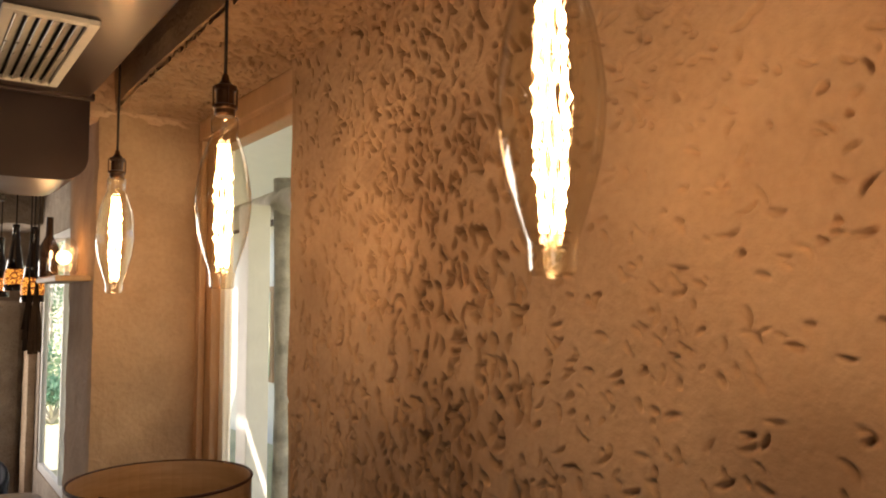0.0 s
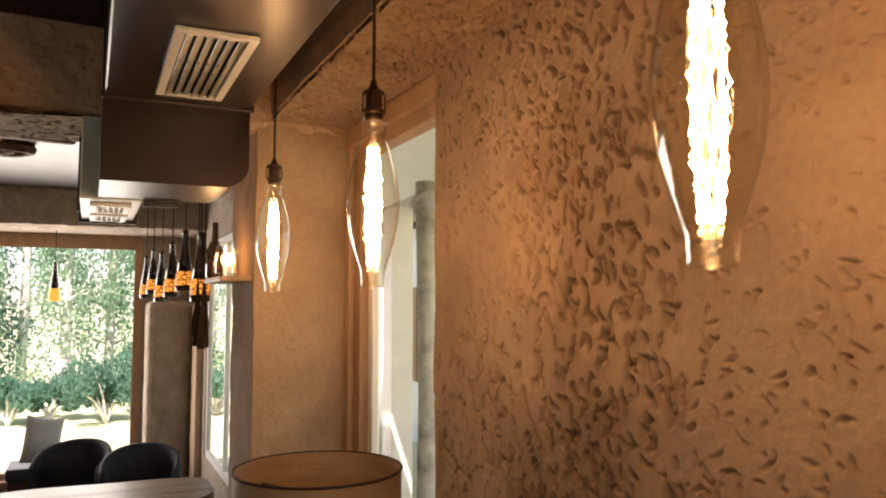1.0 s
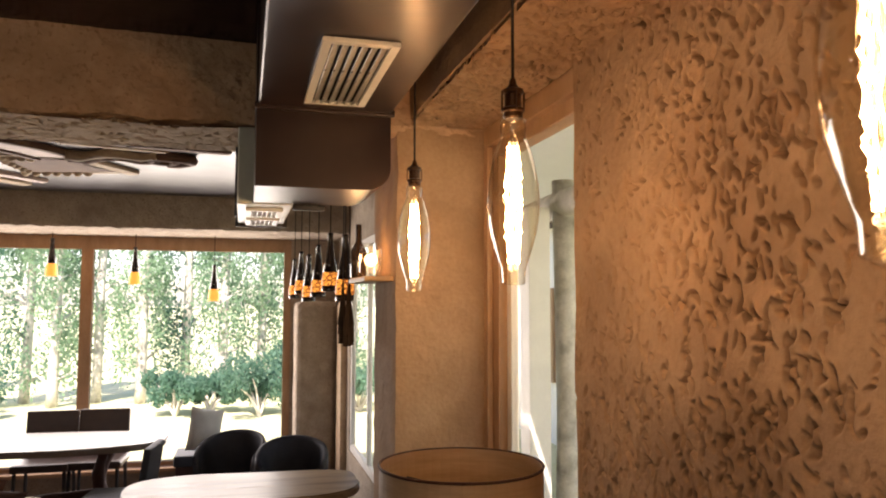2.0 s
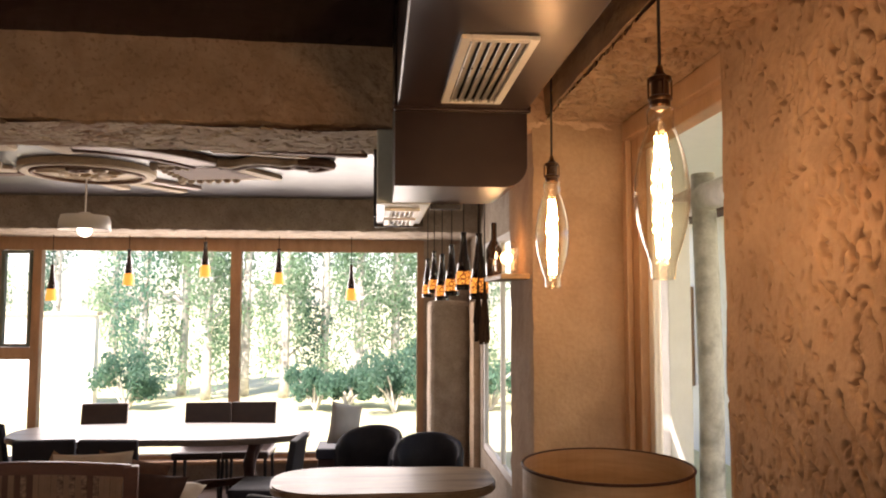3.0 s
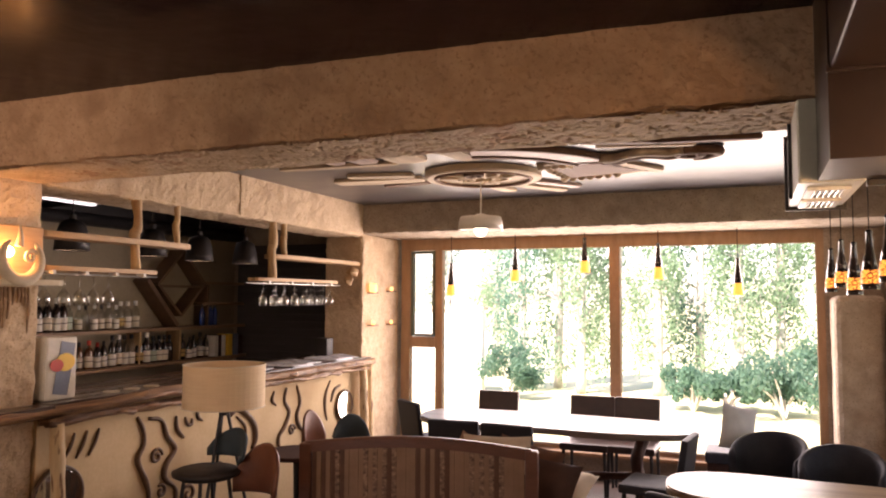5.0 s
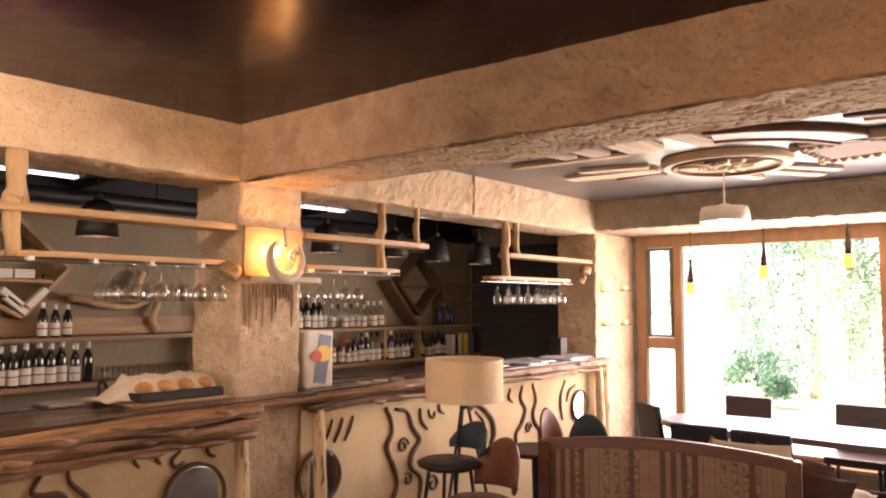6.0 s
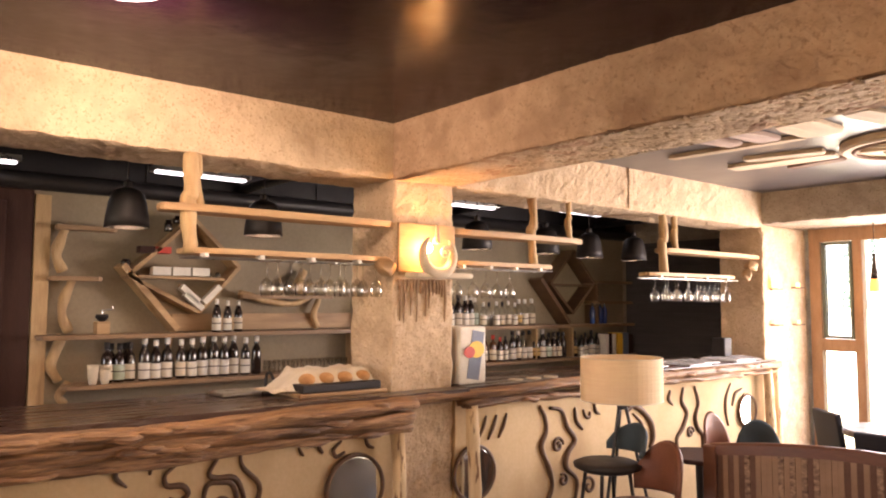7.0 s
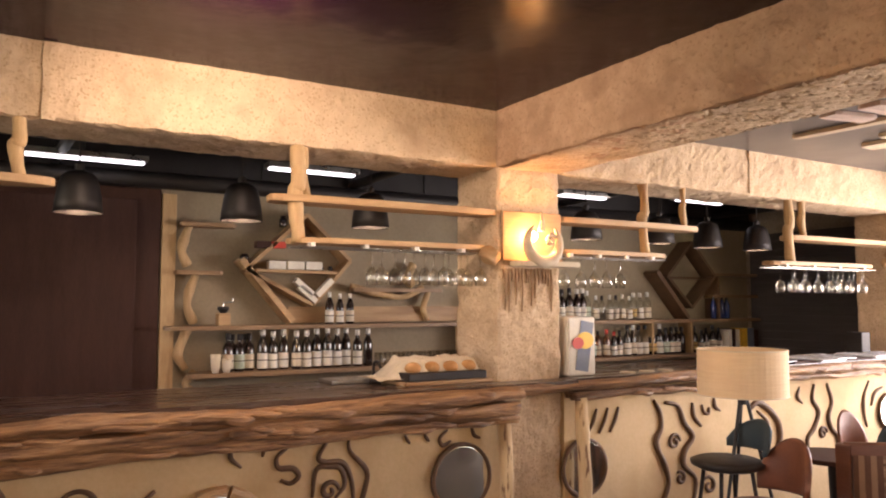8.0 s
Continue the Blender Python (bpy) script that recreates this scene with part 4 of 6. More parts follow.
log_edge("log_edging", -3.9, 2.60, -3.63, 1.150, 0.038, 0.045, 1.0, "split log edge along the bar worktop")
log_edge("log_edging", -3.9, 2.57, -3.67, 1.085, 0.042, 0.06, 2.0, "rough split log below the worktop edge")
log_edge("log_edging", -3.9, 2.50, -3.68, 1.005, 0.052, 0.055, 3.0, "rough split log tapering under the bar", 0.03, 0.35)
log_edge("log_edging", 1.4, 2.62, -3.72, 1.02, 0.030, 0.045, 4.0, "thin bark slab under the bar edge")
log_edge("log_edging", 2.58, 6.86, -3.72, 1.165, 0.030, 0.035, 5.0, "split log edge along the far bar worktop")
log_edge("log_edging", 3.05, 6.86, -3.77, 1.105, 0.026, 0.045, 6.0, "bark slab under the far worktop edge")
for y, z1 in ((2.56, 1.09), (3.12, 1.09), (6.70, 1.13), (6.82, 1.16)):
    pts = bend([(-3.745, y, 0), (-3.735, y + 0.01, 0.5), (-3.745, y - 0.005, z1)], 6)
    single("log_post", tube(bmesh.new(), pts, 0.040, 14, 0.25, y), POST_WOOD, "peeled knotty log post in front of the bar", "post", "bar front posts", smooth=True)

# hanging shelves and glass racks


def branch(name, pts, r, seed, parent, mat=None):
    return part(name, tube(bmesh.new(), bend(pts, 5), r, 12, 0.35, seed), mat or WOOD_Z, parent, smooth=True)


def glass_profile(kind):
    if kind == "wine":
        return [(0.001, 0), (0.030, 0), (0.031, 0.003), (0.005, 0.008), (0.004, 0.075), (0.012, 0.09), (0.033, 0.12), (0.036, 0.15), (0.030, 0.185), (0.0285, 0.185), (0.0345, 0.15), (0.0315, 0.122), (0.010, 0.094), (0.001, 0.088)]
    return [(0.001, 0), (0.026, 0), (0.030, 0.005), (0.033, 0.10), (0.0315, 0.10), (0.0285, 0.012), (0.001, 0.010)]


GLASS_ME = {k: mesh_of("glass", lathe(bmesh.new(), glass_profile(k), 14, cap=False), TABLE_GLASS, True) for k in ("wine", "tumbler")}


def stem_glass(x, y, z, hanging, kind="wine"):
    g = new("wine_glass" if kind == "wine" else "tumbler", GLASS_ME[kind])
    g.matrix_basis = pose(x, y, z, 180 if hanging else 0)
    g.visible_shadow = False
    tagged(g, "clear stemmed glass hanging upside down from the rack" if hanging else "clear drinking glass standing on the bar shelf", "glass", "bar glasses")


def hanging_shelf(y0, y1, zs, r0, r1, zr, posts, seed):
    s = thing("hanging_shelf", (-3.93, (y0 + y1) / 2, zs), "rough plank shelf hung from the beam on branches", "hanging shelf", "hanging shelves")
    oy = (y0 + y1) / 2
    bm = slab([(q[1], q[0]) for q in live_edge(y1 - y0, 0.19, seed, 0.06)], -0.018, 0.018, 0.004)
    part("plank", bm, WOOD, s)
    out = live_edge(r1 - r0, 0.22, seed + 3, 0.05)
    bm = slab([(q[1], q[0] + (r0 + r1) / 2 - oy) for q in out], zr - zs - 0.014, zr - zs + 0.014, 0.004)
    part("rack_board", bm, WOOD, s)
    for k, (py, ztop, zbot, r) in enumerate(posts):
        branch("branch_post", [(0.03, py - oy, ztop - zs), (0.04 - 0.01 * (k % 2), py - oy + 0.006, (ztop * 0.6 + zbot * 0.4) - zs), (0.03, py - oy - 0.008, (ztop + zbot) / 2 - zs), (0.035, py - oy + 0.012, zbot - zs)], r, seed + k, s)
    for k in range(4):
        part("rack_rail", tube(bmesh.new(), [(-0.07 + 0.05 * k, r0 - oy + 0.02, zr - zs - 0.03), (-0.07 + 0.05 * k, r1 - oy - 0.02, zr - zs - 0.03)], 0.004, 6), STEEL, s)
    n = 4
    for k in range(n):
        y = r0 + (r1 - r0) * (k + 0.3) / n - oy
        part("rail_clip", bx((0.05, y - 0.012, zr - zs - 0.034), (0.112, y + 0.012, zr - zs - 0.012), 0.002), WHITE, s)
    return s


hanging_shelf(1.26, 2.62, 2.172, 1.376, 2.55, 1.963, [(1.40, 2.46, 1.95, 0.038), (1.44, 2.46, 2.18, 0.022)], 1.0)
hanging_shelf(3.04, 4.32, 2.160, 3.05, 3.97, 1.963, [(3.80, 2.46, 1.95, 0.030), (4.18, 2.46, 2.15, 0.022)], 2.0)
hanging_shelf(5.30, 6.86, 2.150, 5.10, 6.42, 1.950, [(5.33, 2.46, 1.94, 0.036), (5.50, 2.46, 2.14, 0.030)], 3.0)
hanging_shelf(-1.4, 0.30, 2.172, -1.3, 0.1, 1.963, [(0.17, 2.46, 2.16, 0.030), (-0.9, 2.46, 1.95, 0.03)], 4.0)
RNG = random.Random(11)
for y0, y1, step, zz in ((1.85, 2.5, 0.11, 1.93), (3.12, 3.6, 0.13, 1.93), (5.30, 6.25, 0.135, 1.915)):
    y = y0
    while y < y1:
        for x in ((-3.96, -3.84) if step < 0.14 and y0 > 5 or step < 0.12 else (-3.9,)):
            stem_glass(x + RNG.uniform(-0.01, 0.01), y, zz, True)
        y += step * RNG.uniform(0.8, 1.3)
# gnarled ends where the shelves meet the columns
for y, z in ((2.54, 1.92), (6.62, 2.06), (6.55, 1.98)):
    bm = bmesh.new()
    bmesh.ops.create_icosphere(bm, subdivisions=3, radius=1, matrix=Matrix.LocRotScale((-3.84, y, z), None, (0.05, 0.06, 0.05)))
    for v in bm.verts:
        v.co += noise.noise_vector(v.co * 16) * 0.03
    single("root_burl", bm, WOOD, "gnarled root burl bracing the hanging shelf", "wood burl", "root burls", smooth=True)

# sconce on the column
sc = thing("moon_sconce", (BAR_X + 0.005, 2.86, 1.875), "crescent moon wall lamp on a driftwood ledge", "wall lamp")
part("ledge", slab([(q[1] + 0.06, q[0] + 0.04) for q in live_edge(0.46, 0.15, 7.0, 0.05)], -0.014, 0.016, 0.005), STONE_LEDGE, sc, "bleached driftwood ledge")
part("backboard", bx((0.002, -0.24, 0.02), (0.022, 0.19, 0.31), 0.006), WOOD, sc)
pts = []
bm = bmesh.new()
N = 30
for k in range(N + 1):
    a = 2.2 + 4.9 * k / N
    pts.append((0.12, -0.02 + 0.115 * math.cos(a), 0.125 + 0.115 * math.sin(a)))
tube(bm, pts, [0.006 + 0.030 * max(0.0, math.sin(math.pi * k / N)) ** 0.7 for k in range(N + 1)], 12)
part("crescent", bm, STONE_LEDGE, sc, "pale carved crescent", smooth=True)
part("curl", tube(bmesh.new(), [(0.12, 0.035 + q[1], 0.135 + q[2]) for q in spiral(0, 0, 0.04, 1.2, 1, 0.5)], 0.011, 8), STONE_LEDGE, sc, smooth=True)
part("peak", tube(bmesh.new(), [(0.11, -0.03, 0.19), (0.11, -0.02, 0.25), (0.11, -0.03, 0.31)], [0.022, 0.014, 0.003], 10), STONE_LEDGE, sc, smooth=True)
bm = bmesh.new()
bmesh.ops.create_uvsphere(bm, u_segments=16, v_segments=12, radius=0.030, matrix=Matrix.Translation((0.085, -0.075, 0.16)))
b = part("bulb", bm, CANDLE_GLOW, sc, "glowing warm bulb", smooth=True)
b.visible_shadow = False
lamp("moon_sconce_light", "POINT", Matrix.Translation((BAR_X + 0.11, 2.82, 2.035)), SCONCE_W, (1.0, 0.52, 0.18), 0.03)
# lichen-like drips of clay below the ledge
for k in range(16):
    y = 2.63 + 0.024 * k + RNG.uniform(-0.008, 0.008)
    ln = RNG.uniform(0.06, 0.26)
    single("clay_drip", tube(bmesh.new(), [(BAR_X + 0.004, y, 1.85), (BAR_X + 0.008, y + 0.004, 1.85 - ln / 2), (BAR_X + 0.002, y, 1.85 - ln)], [0.008, 0.009, 0.003], 6, 0.6, k), PLASTER, "drip of brown clay running down the column", "clay drip", "clay drips", smooth=True)

# back wall shelves
def plank_shelf(y0, y1, z, label, depth=0.26, seed=1.0):
    out = live_edge(y1 - y0, depth, seed, 0.05, square=8)
    return single("plank_shelf", slab([(BACK_X + depth / 2 + 0.005 + q[1], (y0 + y1) / 2 + q[0]) for q in out], z - 0.032, z, 0.005), SHELF_PINE, label, "shelf", "back bar shelves")


plank_shelf(1.15, 3.75, 1.481, "smoked pine plank shelf on the back wall", seed=1.0)
plank_shelf(1.30, 3.74, 1.137, "smoked pine plank shelf holding bottles", 0.30, 2.0)
plank_shelf(3.75, 7.7, 1.476, "smoked pine plank shelf behind the bar", 0.26, 3.0)
plank_shelf(3.75, 7.7, 1.114, "smoked pine plank shelf holding bottles", 0.30, 4.0)
plank_shelf(2.63, 3.48, 1.775, "short branch shelf on the back wall", 0.14, 5.0)
plank_shelf(1.25, 1.66, 2.25, "short branch shelf on the back wall", 0.16, 6.0)
plank_shelf(1.22, 1.56, 1.89, "short branch shelf on the back wall", 0.16, 7.0)
plank_shelf(6.95, 7.7, 1.98, "thin plank shelf on the back wall", 0.2, 8.0)
plank_shelf(6.95, 7.7, 1.74, "thin plank shelf on the back wall", 0.2, 9.0)
single("wide_board", slab([(BACK_X + 0.005, 2.1), (BACK_X + 0.05, 2.1), (BACK_X + 0.05, 3.72), (BACK_X + 0.005, 3.72)], 1.49, 1.62, 0.006), WOOD, "broad natural edged board against the back wall", "board")
single("back_cabinet", bx((BACK_X + 0.002, 1.14, 0), (BACK_X + 0.45, 7.7, 0.95), 0.008), DARK_WOOD, "long dark back bar cabinet under the shelves", "cabinet")
for y0, y1, z0, z1 in ((1.13, 1.23, 1.0, 2.46),):
    single("upright_board", bx((BACK_X + 0.002, y0, z0), (BACK_X + 0.06, y1, z1), 0.006), WOOD_Z, "upright natural pine board on the back wall", "board")
for k, (y, z0, z1) in enumerate(((1.31, 1.93, 2.24), (1.36, 1.5, 1.87), (1.31, 1.16, 1.47), (3.36, 1.5, 1.76), (2.09, 1.14, 1.5), (3.2, 1.8, 1.98), (1.36, 1.0, 1.14))):
    branch_b = tube(bmesh.new(), bend([(BACK_X + 0.07, y, z0), (BACK_X + 0.09, y - 0.05, z0 * 0.6 + z1 * 0.4), (BACK_X + 0.06, y + 0.02, z1)], 5), 0.024 if k in (3, 4, 6) else 0.036, 10, 0.5, k)
    single("branch_bracket", branch_b, WOOD_Z, "crooked branch propping a back bar shelf", "branch bracket", "branch brackets", smooth=True)
single("driftwood", tube(bmesh.new(), bend([(BACK_X + 0.1, 2.62, 1.79), (BACK_X + 0.1, 2.85, 1.73), (BACK_X + 0.1, 3.1, 1.70), (BACK_X + 0.1, 3.3, 1.78)], 5), 0.024, 10, 0.5, 2), WOOD_Z, "twisted pale driftwood piece on the wall", "driftwood", smooth=True)


def bar_between(bm, a, b, w, x0, x1):
    """A flat board between two points of the wall, standing out from x0 to x1."""
    d = Vector((0, b[0] - a[0], b[1] - a[1]))
    n = Vector((0, -d.z, d.y)).normalized() * w / 2
    vs = []
    for x in (x0, x1):
        for p, s in ((a, -1), (b, -1), (b, 1), (a, 1)):
            vs.append(bm.verts.new((x, p[0] + s * n.y, p[1] + s * n.z)))
    for f in ((0, 1, 2, 3), (7, 6, 5, 4), (0, 4, 5, 1), (1, 5, 6, 2), (2, 6, 7, 3), (3, 7, 4, 0)):
        bm.faces.new([vs[i] for i in f])
    bmesh.ops.recalc_face_normals(bm, faces=bm.faces)
    return bm


def diamond(T, L, B, R, tail, shelf, mat, seed):
    words = "diamond shaped wall shelf of honey pine boards" if mat is WOOD else "diamond shaped wall shelf of dark walnut boards"
    d = thing("diamond_shelf", (0, 0, 0), words, "wall shelf", "diamond shelves")
    x0, x1 = BACK_X + 0.004, BACK_X + 0.20
    for a, b in ((T, L), (L, B), (B, R), (R, T)):
        part("board", bar_between(bmesh.new(), a, b, 0.028, x0, x1), mat, d)
    part("board", bar_between(bmesh.new(), tail[0], tail[1], 0.045, x0, x1), mat, d)
    part("board", bar_between(bmesh.new(), shelf[0], shelf[1], 0.022, x0, x1 - 0.01), mat, d)
    return d


diamond((2.203, 2.35), (1.725, 1.907), (2.26, 1.633), (2.578, 1.99), ((1.687, 1.981), (2.097, 1.507)), ((1.80, 1.90), (2.46, 1.89)), WOOD, 1)
diamond((6.59, 2.31), (6.21, 1.934), (6.57, 1.60), (6.95, 1.946), ((6.06, 1.98), (6.52, 1.49)), ((6.26, 1.92), (6.90, 1.92)), SHELF_BROWN, 2)


def bottle_mesh(kind):
    if kind == "wine":
        return [(0.035, 0), (0.0385, 0.006), (0.0385, 0.178), (0.034, 0.202), (0.020, 0.232), (0.0165, 0.25), (0.0165, 0.285), (0.0185, 0.287), (0.0185, 0.305), (0.0, 0.306)]
    if kind == "spirit":
        return [(0.036, 0), (0.040, 0.006), (0.040, 0.17), (0.030, 0.20), (0.014, 0.215), (0.014, 0.255), (0.018, 0.257), (0.018, 0.28), (0.0, 0.281)]
    return [(0.030, 0), (0.033, 0.005), (0.033, 0.15), (0.022, 0.19), (0.012, 0.215), (0.012, 0.25), (0.0, 0.251)]


LABEL_TINTS = [PAPER, LINEN, material("ochre_label", (0.55, 0.36, 0.12), (0.65, 0.45, 0.18), 20, 0.6, bump=0.02), material("sage_label", (0.35, 0.42, 0.34), (0.45, 0.52, 0.42), 20, 0.6, bump=0.02)]
BOT_ME = {}
for kd in ("wine", "spirit", "slim"):
    prof = bottle_mesh(kd)
    BOT_ME[kd, "dark"] = mesh_of("body", lathe(bmesh.new(), prof[:-2], 14), DARK_GLASS, True)
    BOT_ME[kd, "amber"] = mesh_of("body", lathe(bmesh.new(), prof[:-2], 14), AMBER_GLASS, True)
    BOT_ME[kd, "blue"] = mesh_of("body", lathe(bmesh.new(), prof[:-2], 14), BLUE_GLASS, True)
    BOT_ME[kd, "clear"] = mesh_of("body", lathe(bmesh.new(), prof[:-2], 14), GLASS, True)
    r, h = prof[1][0], prof[2][1]
    for j, lm in enumerate(LABEL_TINTS):
        lo, hi = (0.08, 0.12, 0.20, 0.12)[j], (0.72, 0.74, 0.66, 0.76)[j]
        BOT_ME[kd, "label", j] = mesh_of("label", lathe(bmesh.new(), [(r + 0.0008, h * lo), (r + 0.0014, h * lo + 0.001), (r + 0.0014, h * hi - 0.001), (r + 0.0008, h * hi)], 14, cap=False), lm, True)
        mid = h * (lo * 0.45 + hi * 0.55)
        BOT_ME[kd, "print", j] = mesh_of("print", lathe(bmesh.new(), [(r + 0.0016, mid - 0.004), (r + 0.0020, mid - 0.003), (r + 0.0020, mid + 0.003), (r + 0.0016, mid + 0.004)], 14, cap=False), PRINT_DARK, True)
    rc, zc = prof[-2][0], prof[-2][1]
    for cn, cm in (("white", WHITE), ("black", BLACK), ("red", RED_PAINT)):
        BOT_ME[kd, cn] = mesh_of("cap", lathe(bmesh.new(), [(rc + 0.001, zc - 0.045), (rc + 0.002, zc - 0.044), (rc + 0.002, zc), (rc - 0.003, zc + 0.002)], 12), cm, True)


def bottle(x, y, z, kind, body, cap, label=True, words="dark glass bottle with a pale label on the bar shelf"):
    b = thing("bottle", (x, y, z), words, "bottle", "bar bottles", rz=RNG.uniform(0, 360))
    j = RNG.choice((0, 0, 0, 1, 1, 2, 3)) if kind != "wine" else RNG.choice((0, 0, 1))
    for key in [(kind, body), (kind, cap)] + ([(kind, "label", j), (kind, "print", j)] if label else []):
        o = new({"label": "label", "print": "print", cap: "cap"}.get(key[1], "body"), BOT_ME[key])
        o.parent = b
    s = RNG.uniform(0.95, 1.05)
    b.scale = (s, s, s)


def bottle_row(y0, y1, step, x, z, kinds, bodies, caps, label=True, words="dark glass bottle with a pale label on the bar shelf"):
    y = y0
    while y < y1:
        bottle(x + RNG.uniform(-0.02, 0.02), y, z, RNG.choice(kinds), RNG.choice(bodies), RNG.choice(caps), label and RNG.uniform(0, 1) < 0.92, words)
        y += step * RNG.uniform(0.96, 1.10)


BX = BACK_X + 0.17
bottle_row(1.60, 1.80, 0.085, BX, 1.138, ["spirit"], ["dark"], ["black"])
bottle_row(1.86, 2.80, 0.086, BX, 1.138, ["wine"], ["dark"], ["white"])
bottle_row(1.66, 1.8, 0.085, BX - 0.09, 1.138, ["spirit"], ["dark"], ["black"])
bottle_row(2.40, 2.60, 0.085, BX, 1.482, ["slim"], ["dark"], ["white"])
bottle_row(4.35, 5.1, 0.085, BX, 1.477, ["wine"], ["dark"], ["white", "black"])
bottle_row(5.12, 6.0, 0.085, BX, 1.477, ["spirit", "slim"], ["clear"], ["white", "black"], True, "clear glass spirit bottle on the bar shelf")
bottle_row(4.45, 5.9, 0.085, BX, 1.115, ["wine", "spirit", "slim"], ["dark", "amber", "amber", "clear"], ["black", "red", "white", "black"], True, "spirit bottle with a printed label on the bar shelf")
bottle_row(6.0, 6.5, 0.085, BX, 1.115, ["wine", "spirit"], ["dark"], ["black", "white"])
bottle_row(6.62, 7.05, 0.10, BX, 1.115, ["slim", "spirit"], ["dark"], ["black"])
bottle_row(3.85, 4.3, 0.09, BX, 1.477, ["wine"], ["dark"], ["white"])
bottle_row(6.95, 7.2, 0.075, BX, 1.477, ["slim"], ["blue"], ["black"], False, "dark blue glass bottle on the bar shelf")
for k in range(9):
    for j in range(2):
        stem_glass(BX - 0.04 + 0.09 * j, 2.86 + 0.085 * k, 1.138, False, "tumbler")
for k in range(5):
    stem_glass(BX, 4.2 + 0.1 * k, 1.115, False, "tumbler")
for y, z0, z1 in ((5.98, 1.115, 1.443), (6.56, 1.115, 1.443), (7.0, 1.477, 1.70), (7.0, 1.741, 1.945), (3.70, 1.138, 1.448)):
    single("shelf_divider", bx((BACK_X + 0.01, y - 0.014, z0), (BACK_X + 0.20, y + 0.014, z1), 0.004), SHELF_BROWN if y > 6.9 else WOOD_Z, "short upright board between the bar shelves", "shelf divider", "shelf dividers")
# books, boxes and jars
for k, (y, z, h, d, m, nm) in enumerate(((7.12, 1.115, 0.24, 0.05, PAPER, "book"), (7.18, 1.115, 0.25, 0.045, DARK_WOOD, "book"), (7.25, 1.115, 0.24, 0.05, PAPER, "book"), (7.36, 1.115, 0.25, 0.09, YELLOW_PAINT, "book"), (7.47, 1.115, 0.25, 0.09, BLUE_PAINT, "book"), (7.56, 1.115, 0.23, 0.06, DARK_WOOD, "book"))):
    single(nm, bx((BX - 0.09, y - d / 2, z), (BX + 0.07, y + d / 2, z + h), 0.003), m, "hardback book standing on the bar shelf", "book", "bar books")
for k in range(3):
    single("carton", bx((BX - 0.06, 1.90 + 0.15 * k, 1.912), (BX + 0.02, 2.035 + 0.15 * k, 1.975), 0.002), PAPER, "small white carton on the diamond shelf", "carton", "shelf cartons")
for k, a in enumerate((40, 40, -45)):
    single("carton", bx((-0.03, -0.09, 0), (0.04, 0.09, 0.045), 0.003), PAPER, "small white carton leaning in the diamond shelf", "carton", "shelf cartons", m=pose(BX, (2.17, 2.20, 2.37)[k], (1.755, 1.70, 1.755)[k], -a, 0, 0))
for y, z, r, h in ((2.02, 2.245, 0.03, 0.09), (2.10, 2.31, 0.045, 0.06), (2.34, 1.91, 0.022, 0.03), (2.42, 1.91, 0.022, 0.035), (1.72, 1.985, 0.035, 0.04)):
    single("jar", lathe(bmesh.new(), [(r * 0.9, 0), (r, 0.004), (r, h * 0.7), (r * 0.7, h * 0.8), (r * 0.75, h), (r * 0.6, h)], 14, (BX - 0.03, y, z)), DARK_GLASS, "small dark jar on the diamond shelf", "jar", "shelf jars", smooth=True)
for k in range(2):
    single("carton", bx((BX - 0.06, 1.80 + 0.12 * k, 2.075), (BX + 0.03, 1.91 + 0.12 * k, 2.125), 0.002), DARK_WOOD if k == 0 else RED_PAINT, "small dark red carton beside the diamond shelf", "carton", "shelf cartons")
gr = thing("coffee_grinder", (BX, 1.56, 1.482), "small dark hand coffee grinder on the shelf", "grinder")
part("body", bx((-0.05, -0.045, 0), (0.05, 0.045, 0.09), 0.006), WOOD, gr)
part("hopper", lathe(bmesh.new(), [(0.02, 0.09), (0.045, 0.12), (0.04, 0.14)], 14), BLACK, gr)
part("crank", tube(bmesh.new(), [(0, 0, 0.14), (0, 0, 0.17), (0, 0.07, 0.175), (0, 0.07, 0.2)], 0.006, 8), STEEL, gr)
for y, h in ((1.49, 0.135), (1.57, 0.10)):
    single("cup_stack", lathe(bmesh.new(), [(0.024, 0), (0.034, h * 0.4), (0.033, h * 0.45), (0.037, h * 0.7), (0.036, h * 0.75), (0.040, h), (0.036, h)], 16, (BACK_X + 0.26, y, 1.138)), LINEN, "stack of cream paper cups on the shelf", "cup stack", "paper cups", smooth=True)

# on the bar worktop
tr = thing("bread_tray", (-4.02, 2.28, 1.204), "dark tray of rolls under a white cloth", "tray")
part("board", bx((-0.17, -0.28, 0), (0.17, 0.28, 0.02), 0.004), WOOD, tr)
part("tray", bx((-0.15, -0.25, 0.02), (0.15, 0.25, 0.065), 0.008), BLACK, tr)
for k in range(7):
    bm = bmesh.new()
    bmesh.ops.create_uvsphere(bm, u_segments=14, v_segments=8, radius=1, matrix=Matrix.LocRotScale((0.06 - 0.12 * (k % 2), -0.18 + 0.06 * k, 0.085), None, (0.05, 0.045, 0.035)))
    part("roll", bm, BREAD, tr, smooth=True)
bm = bmesh.new()
bmesh.ops.create_grid(bm, x_segments=40, y_segments=70, size=0.5)
